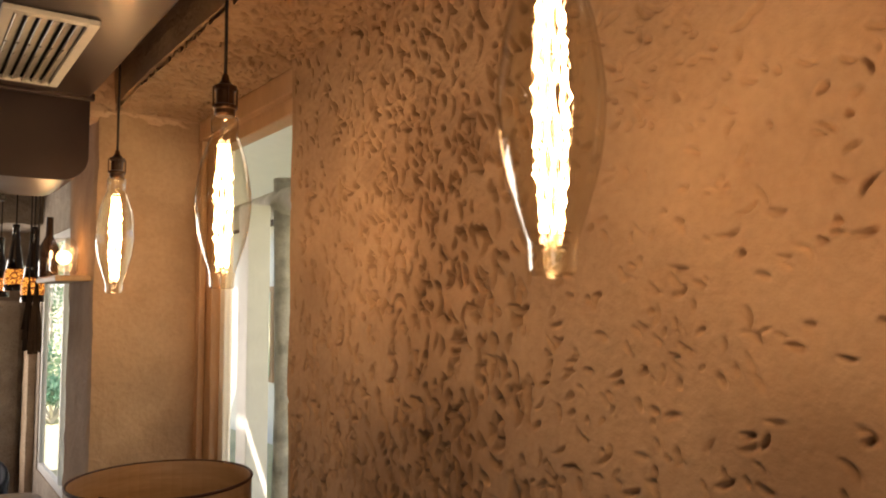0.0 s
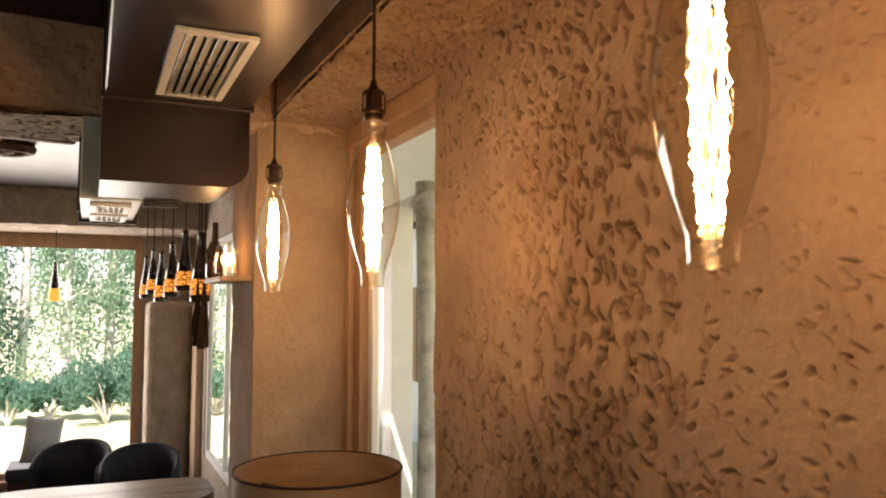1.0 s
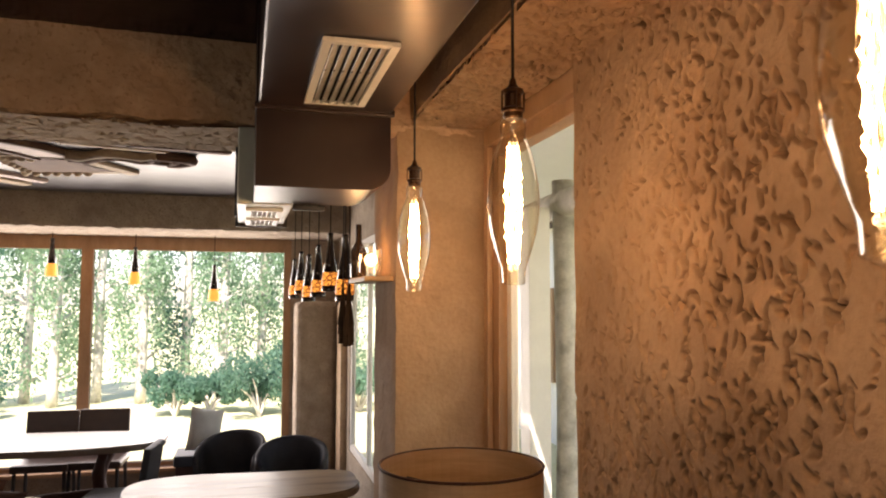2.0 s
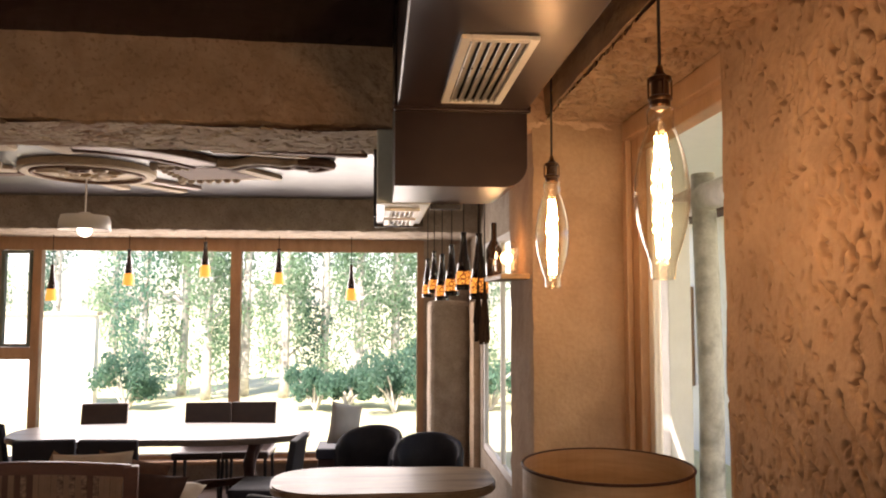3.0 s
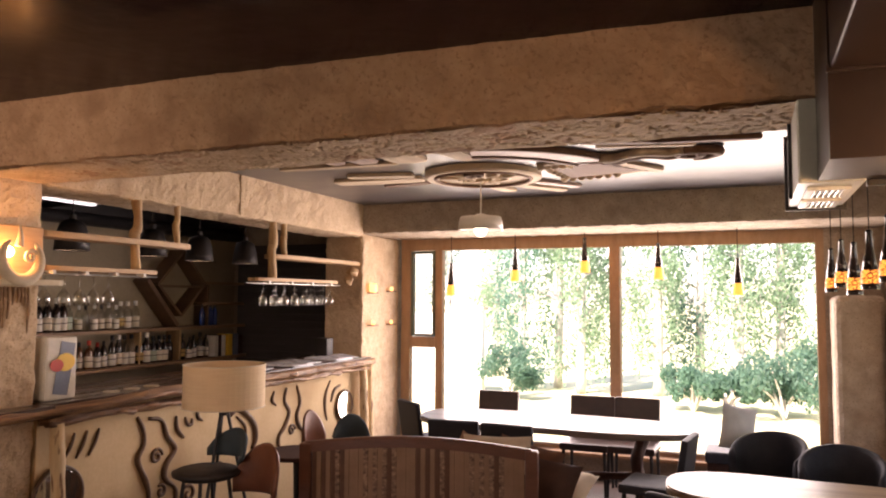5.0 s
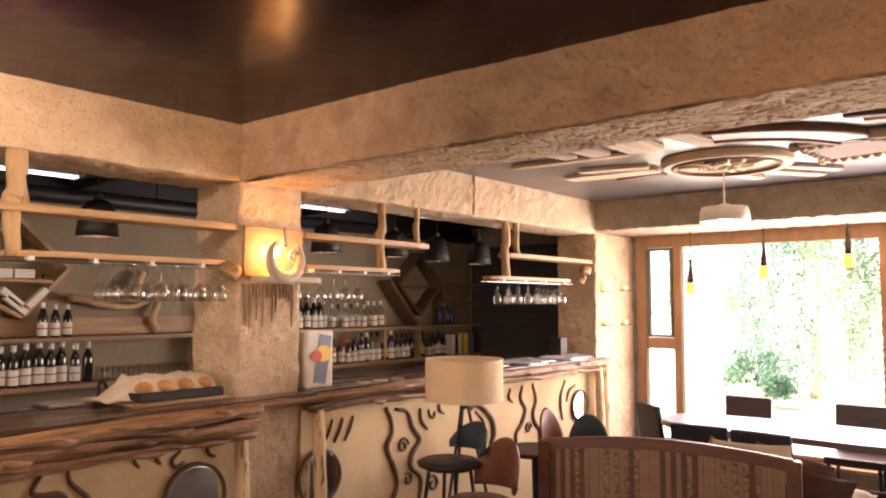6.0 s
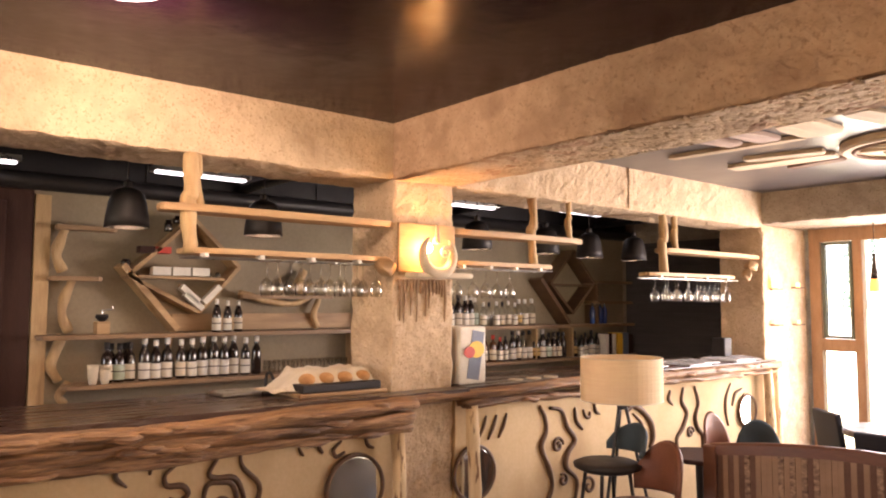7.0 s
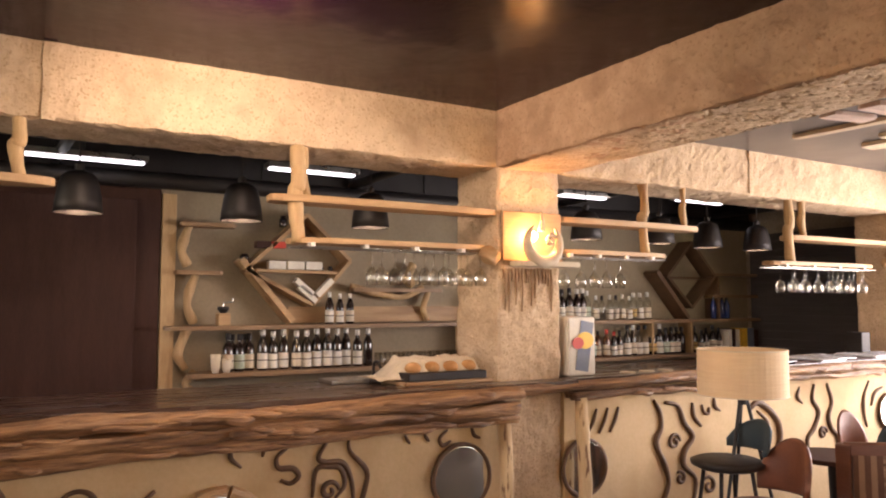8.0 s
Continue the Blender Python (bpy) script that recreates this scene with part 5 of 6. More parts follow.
for v in bm.verts:
    x, y = v.co.x * 0.30, v.co.y * 0.62 - 0.07
    fold = 0.022 * noise.noise((x * 9, y * 9, 1.0)) + 0.014 * noise.noise((x * 22, y * 22, 3.0))
    v.co = Vector((x - 0.055 + 0.03 * noise.noise((y * 7, 2.0, 0)), y, max(0.030 + fold * 0.5, 0.128 + fold - max(0, -y - 0.17) * 0.75 - max(0, x - 0.07) * 0.9)))
part("cloth", bm, LINEN, tr, "crumpled white cloth", smooth=True)
ds = thing("drink_dispenser", (-3.98, 3.24, 1.204), "white and grey-blue printed drinks box on the bar", "dispenser")
part("case", bx((-0.13, -0.13, 0), (0.13, 0.085, 0.36), 0.015), PAPER, ds)
bm = bar_between(bmesh.new(), (-0.03, 0.03), (0.02, 0.33), 0.10, 0.131, 0.1335)
part("stripe", bm, BLUE_PAINT, ds)
for (cy, cz, r, m, nm) in ((0.0, 0.215, 0.065, YELLOW_PAINT, "disc"), (-0.06, 0.20, 0.045, RED_PAINT, "patch")):
    bm = lathe(bmesh.new(), [(r, 0), (r, 0.003)], 24)
    for v in bm.verts:
        v.co = Vector((0.134 + v.co.z + (0.001 if nm == "patch" else 0), cy + v.co.x, cz + v.co.y * 0.8))
    part(nm, bm, m, ds)
for k in range(5):
    y = 4.95 + 0.36 * k
    single("menu", bx((-0.16, -0.13, 0), (0.16, 0.13, 0.014), 0.003), MENU_PAPER if k % 2 == 0 else DARK_WOOD, "printed menu lying on the bar worktop", "menu", "menus", m=pose(-3.93, y, 1.206 + 0.001 * k, 0, 2, RNG.uniform(-25, 25)))
    single("menu", bx((-0.15, -0.11, 0), (0.15, 0.11, 0.010), 0.003), MENU_PAPER, "printed menu lying on the bar worktop", "menu", "menus", m=pose(-3.9, y + 0.13, 1.222, 0, 2, RNG.uniform(-40, 40)))
single("speaker", bx((-4.16, 6.45, 1.204), (-4.02, 6.57, 1.40), 0.008), BLACK, "small black loudspeaker on the bar end", "loudspeaker")
for k in range(3):
    single("bar_coaster", lathe(bmesh.new(), [(0.05, 0), (0.05, 0.008)], 20, (-3.86, 3.6 + 0.17 * k, 1.204)), STONE_LEDGE, "round wooden coaster on the bar", "coaster", "coasters")
sk = thing("bar_sink", (-4.25, 1.9, 1.204), "low steel tap and basin edge on the bar", "sink")
part("rim", bx((-0.1, -0.2, 0), (0.1, 0.2, 0.02), 0.006), STEEL, sk)
part("tap", tube(bmesh.new(), bend([(0, 0.1, 0.0), (0, 0.1, 0.09), (0.05, 0.1, 0.11), (0.09, 0.1, 0.08)], 4), 0.009, 8), BLACK, sk)

# black pendant shades and strip lights above the bar
for y, z in ((0.464, 2.125), (1.33, 2.128), (2.16, 2.13), (3.97, 2.13), (4.75, 2.13), (5.32, 2.12), (5.97, 2.12)):
    p = thing("bar_pendant", (-4.66, y, z), "matt black dome pendant above the bar", "pendant lamp", "bar pendants")
    bm = lathe(bmesh.new(), [(0.118, 0), (0.121, 0.0), (0.116, 0.06), (0.103, 0.14), (0.088, 0.19), (0.066, 0.212), (0.025, 0.226), (0.0245, 0.222), (0.064, 0.206), (0.085, 0.186), (0.100, 0.138), (0.113, 0.06), (0.117, 0.002)], 26, cap=False)
    part("shade", bm, BLACK, p, smooth=True)
    part("holder", lathe(bmesh.new(), [(0.025, 0.225), (0.025, 0.26), (0.008, 0.27)], 12), BLACK, p)
    part("cable", tube(bmesh.new(), [(0, 0, 0.265), (0, 0, CEIL - z)], 0.004, 6), CABLE, p)
    bm = bmesh.new()
    bmesh.ops.create_uvsphere(bm, u_segments=12, v_segments=8, radius=0.03, matrix=Matrix.Translation((0, 0, 0.06)))
    part("bulb", bm, LAMP_GLOW, p, smooth=True)
for x, y0, y1 in ((-5.66, 0.2, 0.95), (-5.4, 1.70, 2.38), (-5.4, 4.30, 4.85), (-5.1, 5.43, 6.05), (-5.5, -1.2, -0.5)):
    f = thing("strip_light", (x, (y0 + y1) / 2, 2.585), "lit white strip light over the bar", "strip light", "strip lights")
    part("housing", bx((-0.075, -(y1 - y0) / 2, 0.012), (0.075, (y1 - y0) / 2, 0.05), 0.004), STEEL, f)
    part("diffuser", bx((-0.03, -(y1 - y0) / 2 + 0.02, 0.0), (0.03, (y1 - y0) / 2 - 0.02, 0.012), 0.003), TUBE_GLOW, f)
    part("hanger", bx((-0.01, -0.01, 0.05), (0.01, 0.01, CEIL - 2.585)), BLACK, f)
for x, z, r in ((-5.95, 2.53, 0.06), (-5.2, 2.66, 0.045)):
    single("service_pipe", tube(bmesh.new(), [(x, -3.9, z), (x, 2, z), (x, 7.6, z)], r, 14), BLACK, "black painted pipe under the bar ceiling", "pipe", "service pipes", smooth=True)
sd = thing("service_duct", (BACK_X + 0.002, 0, 2.50), "black boxed duct along the back wall", "duct")
for k in range(8):
    y0 = -3.9 + 1.4375 * k
    part("section", bx((0, y0, 0), (0.158, y0 + 1.43, CEIL - 2.502), 0.008), BLACK, sd)
    part("flange", bx((0.158, y0 - 0.012, 0.004), (0.168, y0 + 0.016, CEIL - 2.506), 0.002), BLACK, sd)
for k in range(4):
    single("service_pipe", tube(bmesh.new(), [(-6.05, 0.4 + 2.2 * k, 2.62), (-4.33, 0.5 + 2.2 * k, 2.66)], 0.035, 10), BLACK, "black painted pipe under the bar ceiling", "pipe", "service pipes", smooth=True)
SLAT_GREY = material("dusty_grey_slat", (0.050, 0.042, 0.042), (0.078, 0.067, 0.067), 4, 0.6, bump=0.2, stretch=(0.8, 5, 5))
fd = thing("slatted_door", (-4.85, WIN_Y - 0.005, 0), "dusty grey slatted door at the end of the bar", "door")
part("leaf", bx((-1.2, -0.05, 0), (0.53, 0, 2.44), 0.006), SLAT_GREY, fd)
for k in range(26):
    part("slat", bx((-1.15, -0.072, 0.1 + 0.09 * k), (0.5, -0.051, 0.165 + 0.09 * k), 0.004), SLAT_GREY, fd)
single("panel_door", bx((BACK_X + 0.052, -0.3, 0), (BACK_X + 0.085, 0.95, 2.40), 0.008), DARK_WOOD, "flush dark timber door beside the back bar", "door")
cl = thing("ceiling_lamp", (-2.78, 0.74, CEIL), "round lit ceiling lamp with a milky shade", "ceiling lamp")
part("plate", lathe(bmesh.new(), [(0.17, -0.012), (0.17, -0.001)], 28), BLACK, cl)
part("shade", lathe(bmesh.new(), [(0.02, -0.042), (0.10, -0.038), (0.145, -0.028), (0.155, -0.0125)], 28), WHITE_GLOW, cl, "glowing milk glass", smooth=True).visible_shadow = False
spot = lamp("ceiling_lamp_light", "SPOT", look((-2.74, 0.72, CEIL - 0.10), (-4.3, 1.9, 1.95)), CEIL_LAMP_W, (1.0, 0.82, 0.58), 0.08)
spot.data.spot_size, spot.data.spot_blend = radians(150), 0.8

# ---- dining bay ----
def table(x, y, length, width, z, seed, group, label, rz=0.0, top=TABLE_TOP):
    t = thing("dining_table", (x, y, 0), label, "table", group, rz)
    part("tabletop", slab(live_edge(length, width, seed, 0.07, 48, 3.2), z - 0.05, z, 0.010), top, t)
    for sx in (-1, 1):
        lx = sx * length * 0.30
        for sy in (-1, 1):
            part("leg", tube(bmesh.new(), bend([(lx + sx * 0.10, sy * width * 0.38, 0), (lx, sy * 0.06, 0.30), (lx - sx * 0.02, sy * width * 0.10, 0.48), (lx + sx * 0.05, sy * width * 0.34, z - 0.045)], 5), [0.04] * 16, 10, 0.4, sx + sy), DARK_WOOD, t, smooth=True)
    part("stretcher", tube(bmesh.new(), bend([(-length * 0.3, 0, 0.32), (0, 0.03, 0.27), (length * 0.3, 0, 0.32)], 6), 0.035, 10, 0.4, seed), DARK_WOOD, t, smooth=True)
    return t


table(-1.78, 6.52, 2.50, 0.88, 0.735, 2.0, "live edge tables", "long grey lacquered live edge dining table by the window", top=TABLE_DARK)
table(0.06, 4.68, 1.36, 0.74, 0.735, 5.0, "live edge tables", "pale live edge table beside the sofa")


def rounded(w, d, h, lo, bev):
    return bx((-w / 2, -d / 2, lo), (w / 2, d / 2, lo + h), bev)


def dining_chair(x, y, rz, mat, top=0.86, label="dark leather dining chair with a straight back"):
    c = thing("dining_chair", (x, y, 0), label, "chair", "chairs round the dining table", rz)
    part("seat", rounded(0.45, 0.44, 0.07, 0.40, 0.025), mat, c)
    b = part("backrest", bx((-0.215, -0.025, 0), (0.215, 0.025, top - 0.46), 0.018), mat, c)
    b.matrix_basis = pose(0, -0.205, 0.46, 8, 0, 0)
    for sx in (-1, 1):
        for sy in (-1, 1):
            part("leg", tube(bmesh.new(), [(sx * 0.19, sy * 0.18, 0.40), (sx * 0.20, sy * 0.20, 0)], [0.017, 0.012], 8), BLACK, c)
    return c


proto = dining_chair(-2.56, 7.18, 180, CHAIR_BROWN)
for x, y, rz in ((-1.60, 7.18, 180), (-1.18, 7.20, 178)):
    copy_thing(proto, pose(x, y, 0, 0, 0, rz))
proto2 = dining_chair(-2.42, 5.98, 5, LEATHER, 0.82, "navy leather dining chair pushed up to the table")
for x, y, rz in ((-1.92, 5.95, -4), (-0.82, 5.78, 83), (-3.04, 6.80, -40)):
    copy_thing(proto2, pose(x, y, 0, 0, 0, rz))
copy_thing(proto2, pose(0.42, 4.02, 0, 0, 0, 0))
copy_thing(proto2, pose(-0.35, 4.15, 0, 0, 0, -30))


def tub_chair(x, y, rz):
    c = thing("tub_chair", (x, y, 0), "navy leather tub armchair with a curved back", "armchair", "tub armchairs", rz)
    bm = bmesh.new()
    n, rings = 22, []
    for i in range(n + 1):
        a = math.radians(-115 + 230 * i / n) - math.pi / 2
        h = 0.79 - 0.14 * (abs(i - n / 2) / (n / 2)) ** 2
        ring = []
        for r, z in ((0.30, 0.30), (0.345, 0.32), (0.36, h - 0.03), (0.345, h), (0.315, h), (0.295, h - 0.03), (0.27, 0.40)):
            ring.append(bm.verts.new((r * math.cos(a) * 0.76, r * math.sin(a) * 0.82, z)))
        rings.append(ring)
    for a, b in zip(rings, rings[1:]):
        for k in range(7):
            bm.faces.new((a[k], a[(k + 1) % 7], b[(k + 1) % 7], b[k]))
    bm.faces.new(rings[0][::-1])
    bm.faces.new(rings[-1])
    bmesh.ops.recalc_face_normals(bm, faces=bm.faces)
    part("back_shell", bm, LEATHER, c, smooth=True)
    part("seat", lathe(bmesh.new(), [(0.19, 0.26), (0.215, 0.30), (0.215, 0.40), (0.195, 0.44), (0.05, 0.45)], 24), LEATHER, c, smooth=True)
    for k in range(4):
        a = 0.785 + k * 1.571
        part("leg", tube(bmesh.new(), [(0.2 * math.cos(a), 0.2 * math.sin(a), 0.27), (0.25 * math.cos(a), 0.25 * math.sin(a), 0)], [0.018, 0.012], 8), DARK_WOOD, c)


tub_chair(-0.05, 6.14, 160)
tub_chair(0.40, 5.74, 172)


def cushion(x, y, z, w, h, t, mat, label, rx=0.0, rz=0.0, ry=0.0):
    bm = bmesh.new()
    bmesh.ops.create_grid(bm, x_segments=14, y_segments=14, size=0.5)
    top = list(bm.verts)
    low = {v: bm.verts.new(v.co) for v in top}
    for f in list(bm.faces):
        bm.faces.new([low[v] for v in f.verts][::-1])
    for s, vs in ((1, top), (-1, low.values())):
        for v in vs:
            u, q = v.co.x * 2, v.co.y * 2
            d = max(0.0, (1 - u * u) * (1 - q * q)) ** 0.35
            v.co = Vector((v.co.x * w * (1 - 0.06 * (1 - q * q)), s * t / 2 * d + 0.008 * noise.noise((u * 2, q * 2, s + x)), v.co.y * h * (1 - 0.06 * (1 - u * u))))
    bmesh.ops.remove_doubles(bm, verts=bm.verts, dist=1e-5)
    single("cushion", bm, mat, label, "cushion", "loose cushions", smooth=True, m=pose(x, y, z, rx, ry, rz))


cushion(-0.26, 6.55, 0.77, 0.28, 0.36, 0.13, BLUE_CUSHION, "grey blue cushion leaning by the window", -14, 20, 12)
bench = thing("window_bench", (0.05, 7.3, 0), "low padded bench under the window", "bench")
part("seat", bx((-0.6, -0.2, 0.36), (0.45, 0.22, 0.46), 0.02), LEATHER, bench)
part("base", bx((-0.58, -0.18, 0), (0.43, 0.2, 0.36), 0.006), DARK_WOOD, bench)

CUSHION_BROWN = material("dark_brown_velvet", (0.05, 0.026, 0.02), (0.085, 0.046, 0.034), 9, 0.9, bump=0.4, fine=150, bump_dist=0.004)
# sofa, seen from behind
sofa = thing("sofa", (-2.11, 4.37, 0), "wooden framed sofa with a striped woven back", "sofa", rz=13.0)
W = 1.44
crest = [(-W / 2 + W * k / 16, 0, 0.845 + 0.055 * math.sin(math.pi * k / 16)) for k in range(17)]
bm = bmesh.new()
rings = []
for x, y, z in crest:
    rings.append([bm.verts.new((x, dy, z + dz)) for dy, dz in ((-0.03, -0.035), (-0.03, 0.02), (-0.015, 0.032), (0.015, 0.032), (0.03, 0.02), (0.03, -0.035))])
for a, b in zip(rings, rings[1:]):
    for k in range(6):
        bm.faces.new((a[k], a[(k + 1) % 6], b[(k + 1) % 6], b[k]))
bm.faces.new(rings[0][::-1])
bm.faces.new(rings[-1])
bmesh.ops.recalc_face_normals(bm, faces=bm.faces)
part("crest_rail", bm, SOFA_WOOD, sofa, "chestnut wooden crest rail", smooth=False)
for sx in (-1, 1):
    part("corner_post", bx((sx * W / 2 - 0.04, -0.04, 0), (sx * W / 2 + 0.04, 0.04, 0.87), 0.012), SOFA_WOOD, sofa)
    part("arm", bx((sx * W / 2 - 0.035, 0.04, 0.56), (sx * W / 2 + 0.035, 0.72, 0.62), 0.015), FRAME_WOOD, sofa)
    part("front_post", bx((sx * W / 2 - 0.035, 0.66, 0), (sx * W / 2 + 0.035, 0.72, 0.56), 0.01), FRAME_WOOD, sofa)
nst = 44
for k in range(nst):
    x0 = -W / 2 + 0.045 + (W - 0.09) * k / nst
    dark = (k * 7) % 11 in (0, 2, 3, 6, 9)
    part("woven_stripe", bx((x0, -0.024 - 0.004 * (k % 2), 0.12), (x0 + (W - 0.09) / nst, 0.02, 0.82 + 0.05 * math.sin(math.pi * (k + 0.5) / nst)), 0.003), (FABRIC_DARK, IKAT)[k % 2] if dark else FABRIC, sofa)
part("seat", bx((-W / 2 + 0.04, 0.05, 0.22), (W / 2 - 0.04, 0.72, 0.44), 0.04), FABRIC, sofa)
for k, (x, m, lb) in enumerate(((-1.72, LINEN, "cream linen cushion on the sofa"), (-1.55, FABRIC_DARK, "brown woven cushion on the sofa"), (-1.95, FABRIC, "tan woven cushion on the sofa"))):
    cushion(x, 4.78 + 0.09 * k, 0.70 - 0.05 * k, 0.46, 0.40, 0.16, m, lb, -18, 10 - 14 * k, 12 * k)
cushion(-1.40, 4.80, 0.60, 0.44, 0.36, 0.18, CUSHION_BROWN, "dark brown velvet cushion on the sofa", -30, -14, 6)
cushion(-1.36, 5.02, 0.53, 0.44, 0.40, 0.16, LINEN, "cream linen cushion lying on the sofa seat", -68, -10, 0)

# seats along the bar
def bar_stool(x, y, rz, mat, seat_z, back, label, slim=1.0):
    c = thing("bar_chair", (x, y, 0), label, "chair", "chairs along the bar", rz)
    c.scale = (slim, slim, 1.0)
    part("seat", lathe(bmesh.new(), [(0.16, seat_z - 0.05), (0.20, seat_z - 0.03), (0.205, seat_z - 0.01), (0.17, seat_z + 0.005), (0.02, seat_z)], 26), BLACK if mat is TEAL else mat, c, smooth=True)
    bm = bmesh.new()
    rings = []
    for i in range(13):
        a = math.radians(-60 + 120 * i / 12) - math.pi / 2
        e = math.sin(math.pi * (i + 0.6) / 13.2) ** 0.5
        rings.append([bm.verts.new((r * math.cos(a), r * math.sin(a), z)) for r, z in ((0.215, seat_z + 0.04), (0.225, seat_z + 0.06), (0.24, seat_z + back * e - 0.02), (0.225, seat_z + back * e), (0.205, seat_z + back * e - 0.02), (0.20, seat_z + 0.06))])
    for a, b in zip(rings, rings[1:]):
        for k in range(6):
            bm.faces.new((a[k], a[(k + 1) % 6], b[(k + 1) % 6], b[k]))
    bm.faces.new(rings[0][::-1])
    bm.faces.new(rings[-1])
    bmesh.ops.recalc_face_normals(bm, faces=bm.faces)
    part("backrest", bm, mat, c, smooth=True)
    for k in range(4):
        a = 0.785 + 1.571 * k
        part("leg", tube(bmesh.new(), [(0.13 * math.cos(a), 0.13 * math.sin(a), seat_z - 0.04), (0.23 * math.cos(a), 0.23 * math.sin(a), 0)], [0.012, 0.010], 8), BLACK, c)
    part("foot_ring", tube(bmesh.new(), [(0.19 * math.cos(k * 0.2618), 0.19 * math.sin(k * 0.2618), 0.24) for k in range(25)], 0.008, 6), BLACK, c)


bar_stool(-3.22, 3.74, 160, TEAL, 0.76, 0.22, "petrol blue upholstered chair by the bar")
bar_stool(-2.93, 3.66, 165, RUST_LEATHER, 0.58, 0.34, "chestnut leather chair with a rounded back")
bar_stool(-3.25, 5.12, -100, RUST_LEATHER, 0.60, 0.32, "slim chestnut leather chair with a rounded back", 0.64)
bar_stool(-3.25, 5.58, -150, TEAL, 0.56, 0.25, "slim petrol blue upholstered chair by the bar", 0.78)
st = thing("side_table", (-3.15, 4.62, 0), "small round dark side table near the bar", "side table")
part("top", lathe(bmesh.new(), [(0.24, 0.68), (0.25, 0.69), (0.25, 0.705), (0.24, 0.71)], 28), DARK_WOOD, st)
part("stem", lathe(bmesh.new(), [(0.025, 0.02), (0.022, 0.35), (0.03, 0.68)], 12), BLACK, st)
part("base", lathe(bmesh.new(), [(0.17, 0), (0.17, 0.012), (0.03, 0.03)], 24), BLACK, st)

# window-side pendants
def bottle_lamp(x, y, z, s, label, group, lit=True):
    b = thing("bottle_lamp", (x, y, z), label, "pendant lamp", group)
    body = lathe(bmesh.new(), [(0.046 * s, 0.0), (0.047 * s, 0.004), (0.043 * s, 0.06 * s), (0.037 * s, 0.10 * s)] if group.startswith('window') else [(0.043 * s, 0.03 * s), (0.045 * s, 0.045 * s), (0.042 * s, 0.085 * s), (0.037 * s, 0.10 * s)], 16, cap=False)
    if not group.startswith('window'):
        part("foot", lathe(bmesh.new(), [(0.042 * s, 0.0), (0.044 * s, 0.004), (0.043 * s, 0.03 * s)], 16), DARK_GLASS, b, smooth=True)
    part("lit_base", body, BOTTLE_GLOW if group.startswith("window") else BEAD_GLOW, b, "glowing amber bottle glass", smooth=True)
    part("body", lathe(bmesh.new(), [(0.037 * s, 0.10 * s), (0.030 * s, 0.15 * s), (0.020 * s, 0.21 * s), (0.014 * s, 0.29 * s), (0.016 * s, 0.295 * s), (0.016 * s, 0.31 * s)], 16), DARK_GLASS, b, smooth=True)
    top = min(CEIL, BEAM_Z + 0.03) if y > 6.85 else CEIL
    part("cable", tube(bmesh.new(), [(0, 0, 0.30 * s), (0, 0, top - z)], 0.004, 6), CABLE, b)


for x, z in ((-3.10, 1.845), (-2.39, 1.995), (-1.67, 2.08), (-0.96, 2.01), (-0.25, 1.855)):
    bottle_lamp(x, 7.45, z - 0.015, 1.12, "cut wine bottle pendant glowing amber by the window", "window bottle lamps")
for k in range(6):
    y = 3.95 + 0.58 * k
    bottle_lamp(0.55 - 0.016 * k, y, 1.835 + 0.03 * ((k * 5) % 3), 1.15, "cut wine bottle pendant with amber beads", "row of bottle lamps")
wl = thing("enamel_pendant", (-2.10, 5.55, 2.335), "white enamel pendant lamp with a lit bulb", "pendant lamp")
part("shade", lathe(bmesh.new(), [(0.175, 0.0), (0.178, 0.0), (0.172, 0.07), (0.160, 0.105), (0.06, 0.115), (0.03, 0.13), (0.028, 0.125), (0.06, 0.11), (0.156, 0.10), (0.168, 0.068), (0.174, 0.002)], 32, cap=False), WHITE, wl, smooth=True)
bm = bmesh.new()
bmesh.ops.create_uvsphere(bm, u_segments=14, v_segments=10, radius=0.05, matrix=Matrix.Translation((0, 0, 0.0)))
part("bulb", bm, WHITE_GLOW, wl, "lit white bulb", smooth=True).visible_shadow = False
part("stem", tube(bmesh.new(), [(0, 0, 0.12), (0, 0, CEIL - 2.335)], 0.006, 8), WHITE, wl)

LEDGE_GLOW = glow("lit_ledge_bulb", (1.0, 0.60, 0.24), 4.0)
# ledge, lamp and dried herbs on the east column
ec = thing("column_ledge_lamp", (0.50, 2.86, 1.925), "small warm lamp on a wooden ledge", "wall lamp")
part("ledge", bx((-0.05, -0.22, -0.02), (0.06, 0.2, 0.0), 0.006), WOOD, ec)
part("shade", lathe(bmesh.new(), [(0.035, 0.01), (0.045, 0.02), (0.045, 0.10), (0.03, 0.13)], 14, (-0.0, -0.06, 0)), AMBER, ec, smooth=True).visible_shadow = False
bm = bmesh.new()
bmesh.ops.create_uvsphere(bm, u_segments=12, v_segments=8, radius=0.025, matrix=Matrix.Translation((0, -0.06, 0.065)))
part("bulb", bm, LEDGE_GLOW, ec, smooth=True).visible_shadow = False
lamp("column_ledge_light", "POINT", Matrix.Translation((0.45, 2.80, 2.0)), 0.45, (1, 0.6, 0.25), 0.03)
single("ledge_bottle", lathe(bmesh.new(), [(0.03, 0), (0.033, 0.01), (0.033, 0.11), (0.013, 0.15), (0.012, 0.22)], 14, (0.48, 2.99, 1.926)), DARK_GLASS, "dark green bottle on the ledge", "bottle", smooth=True)
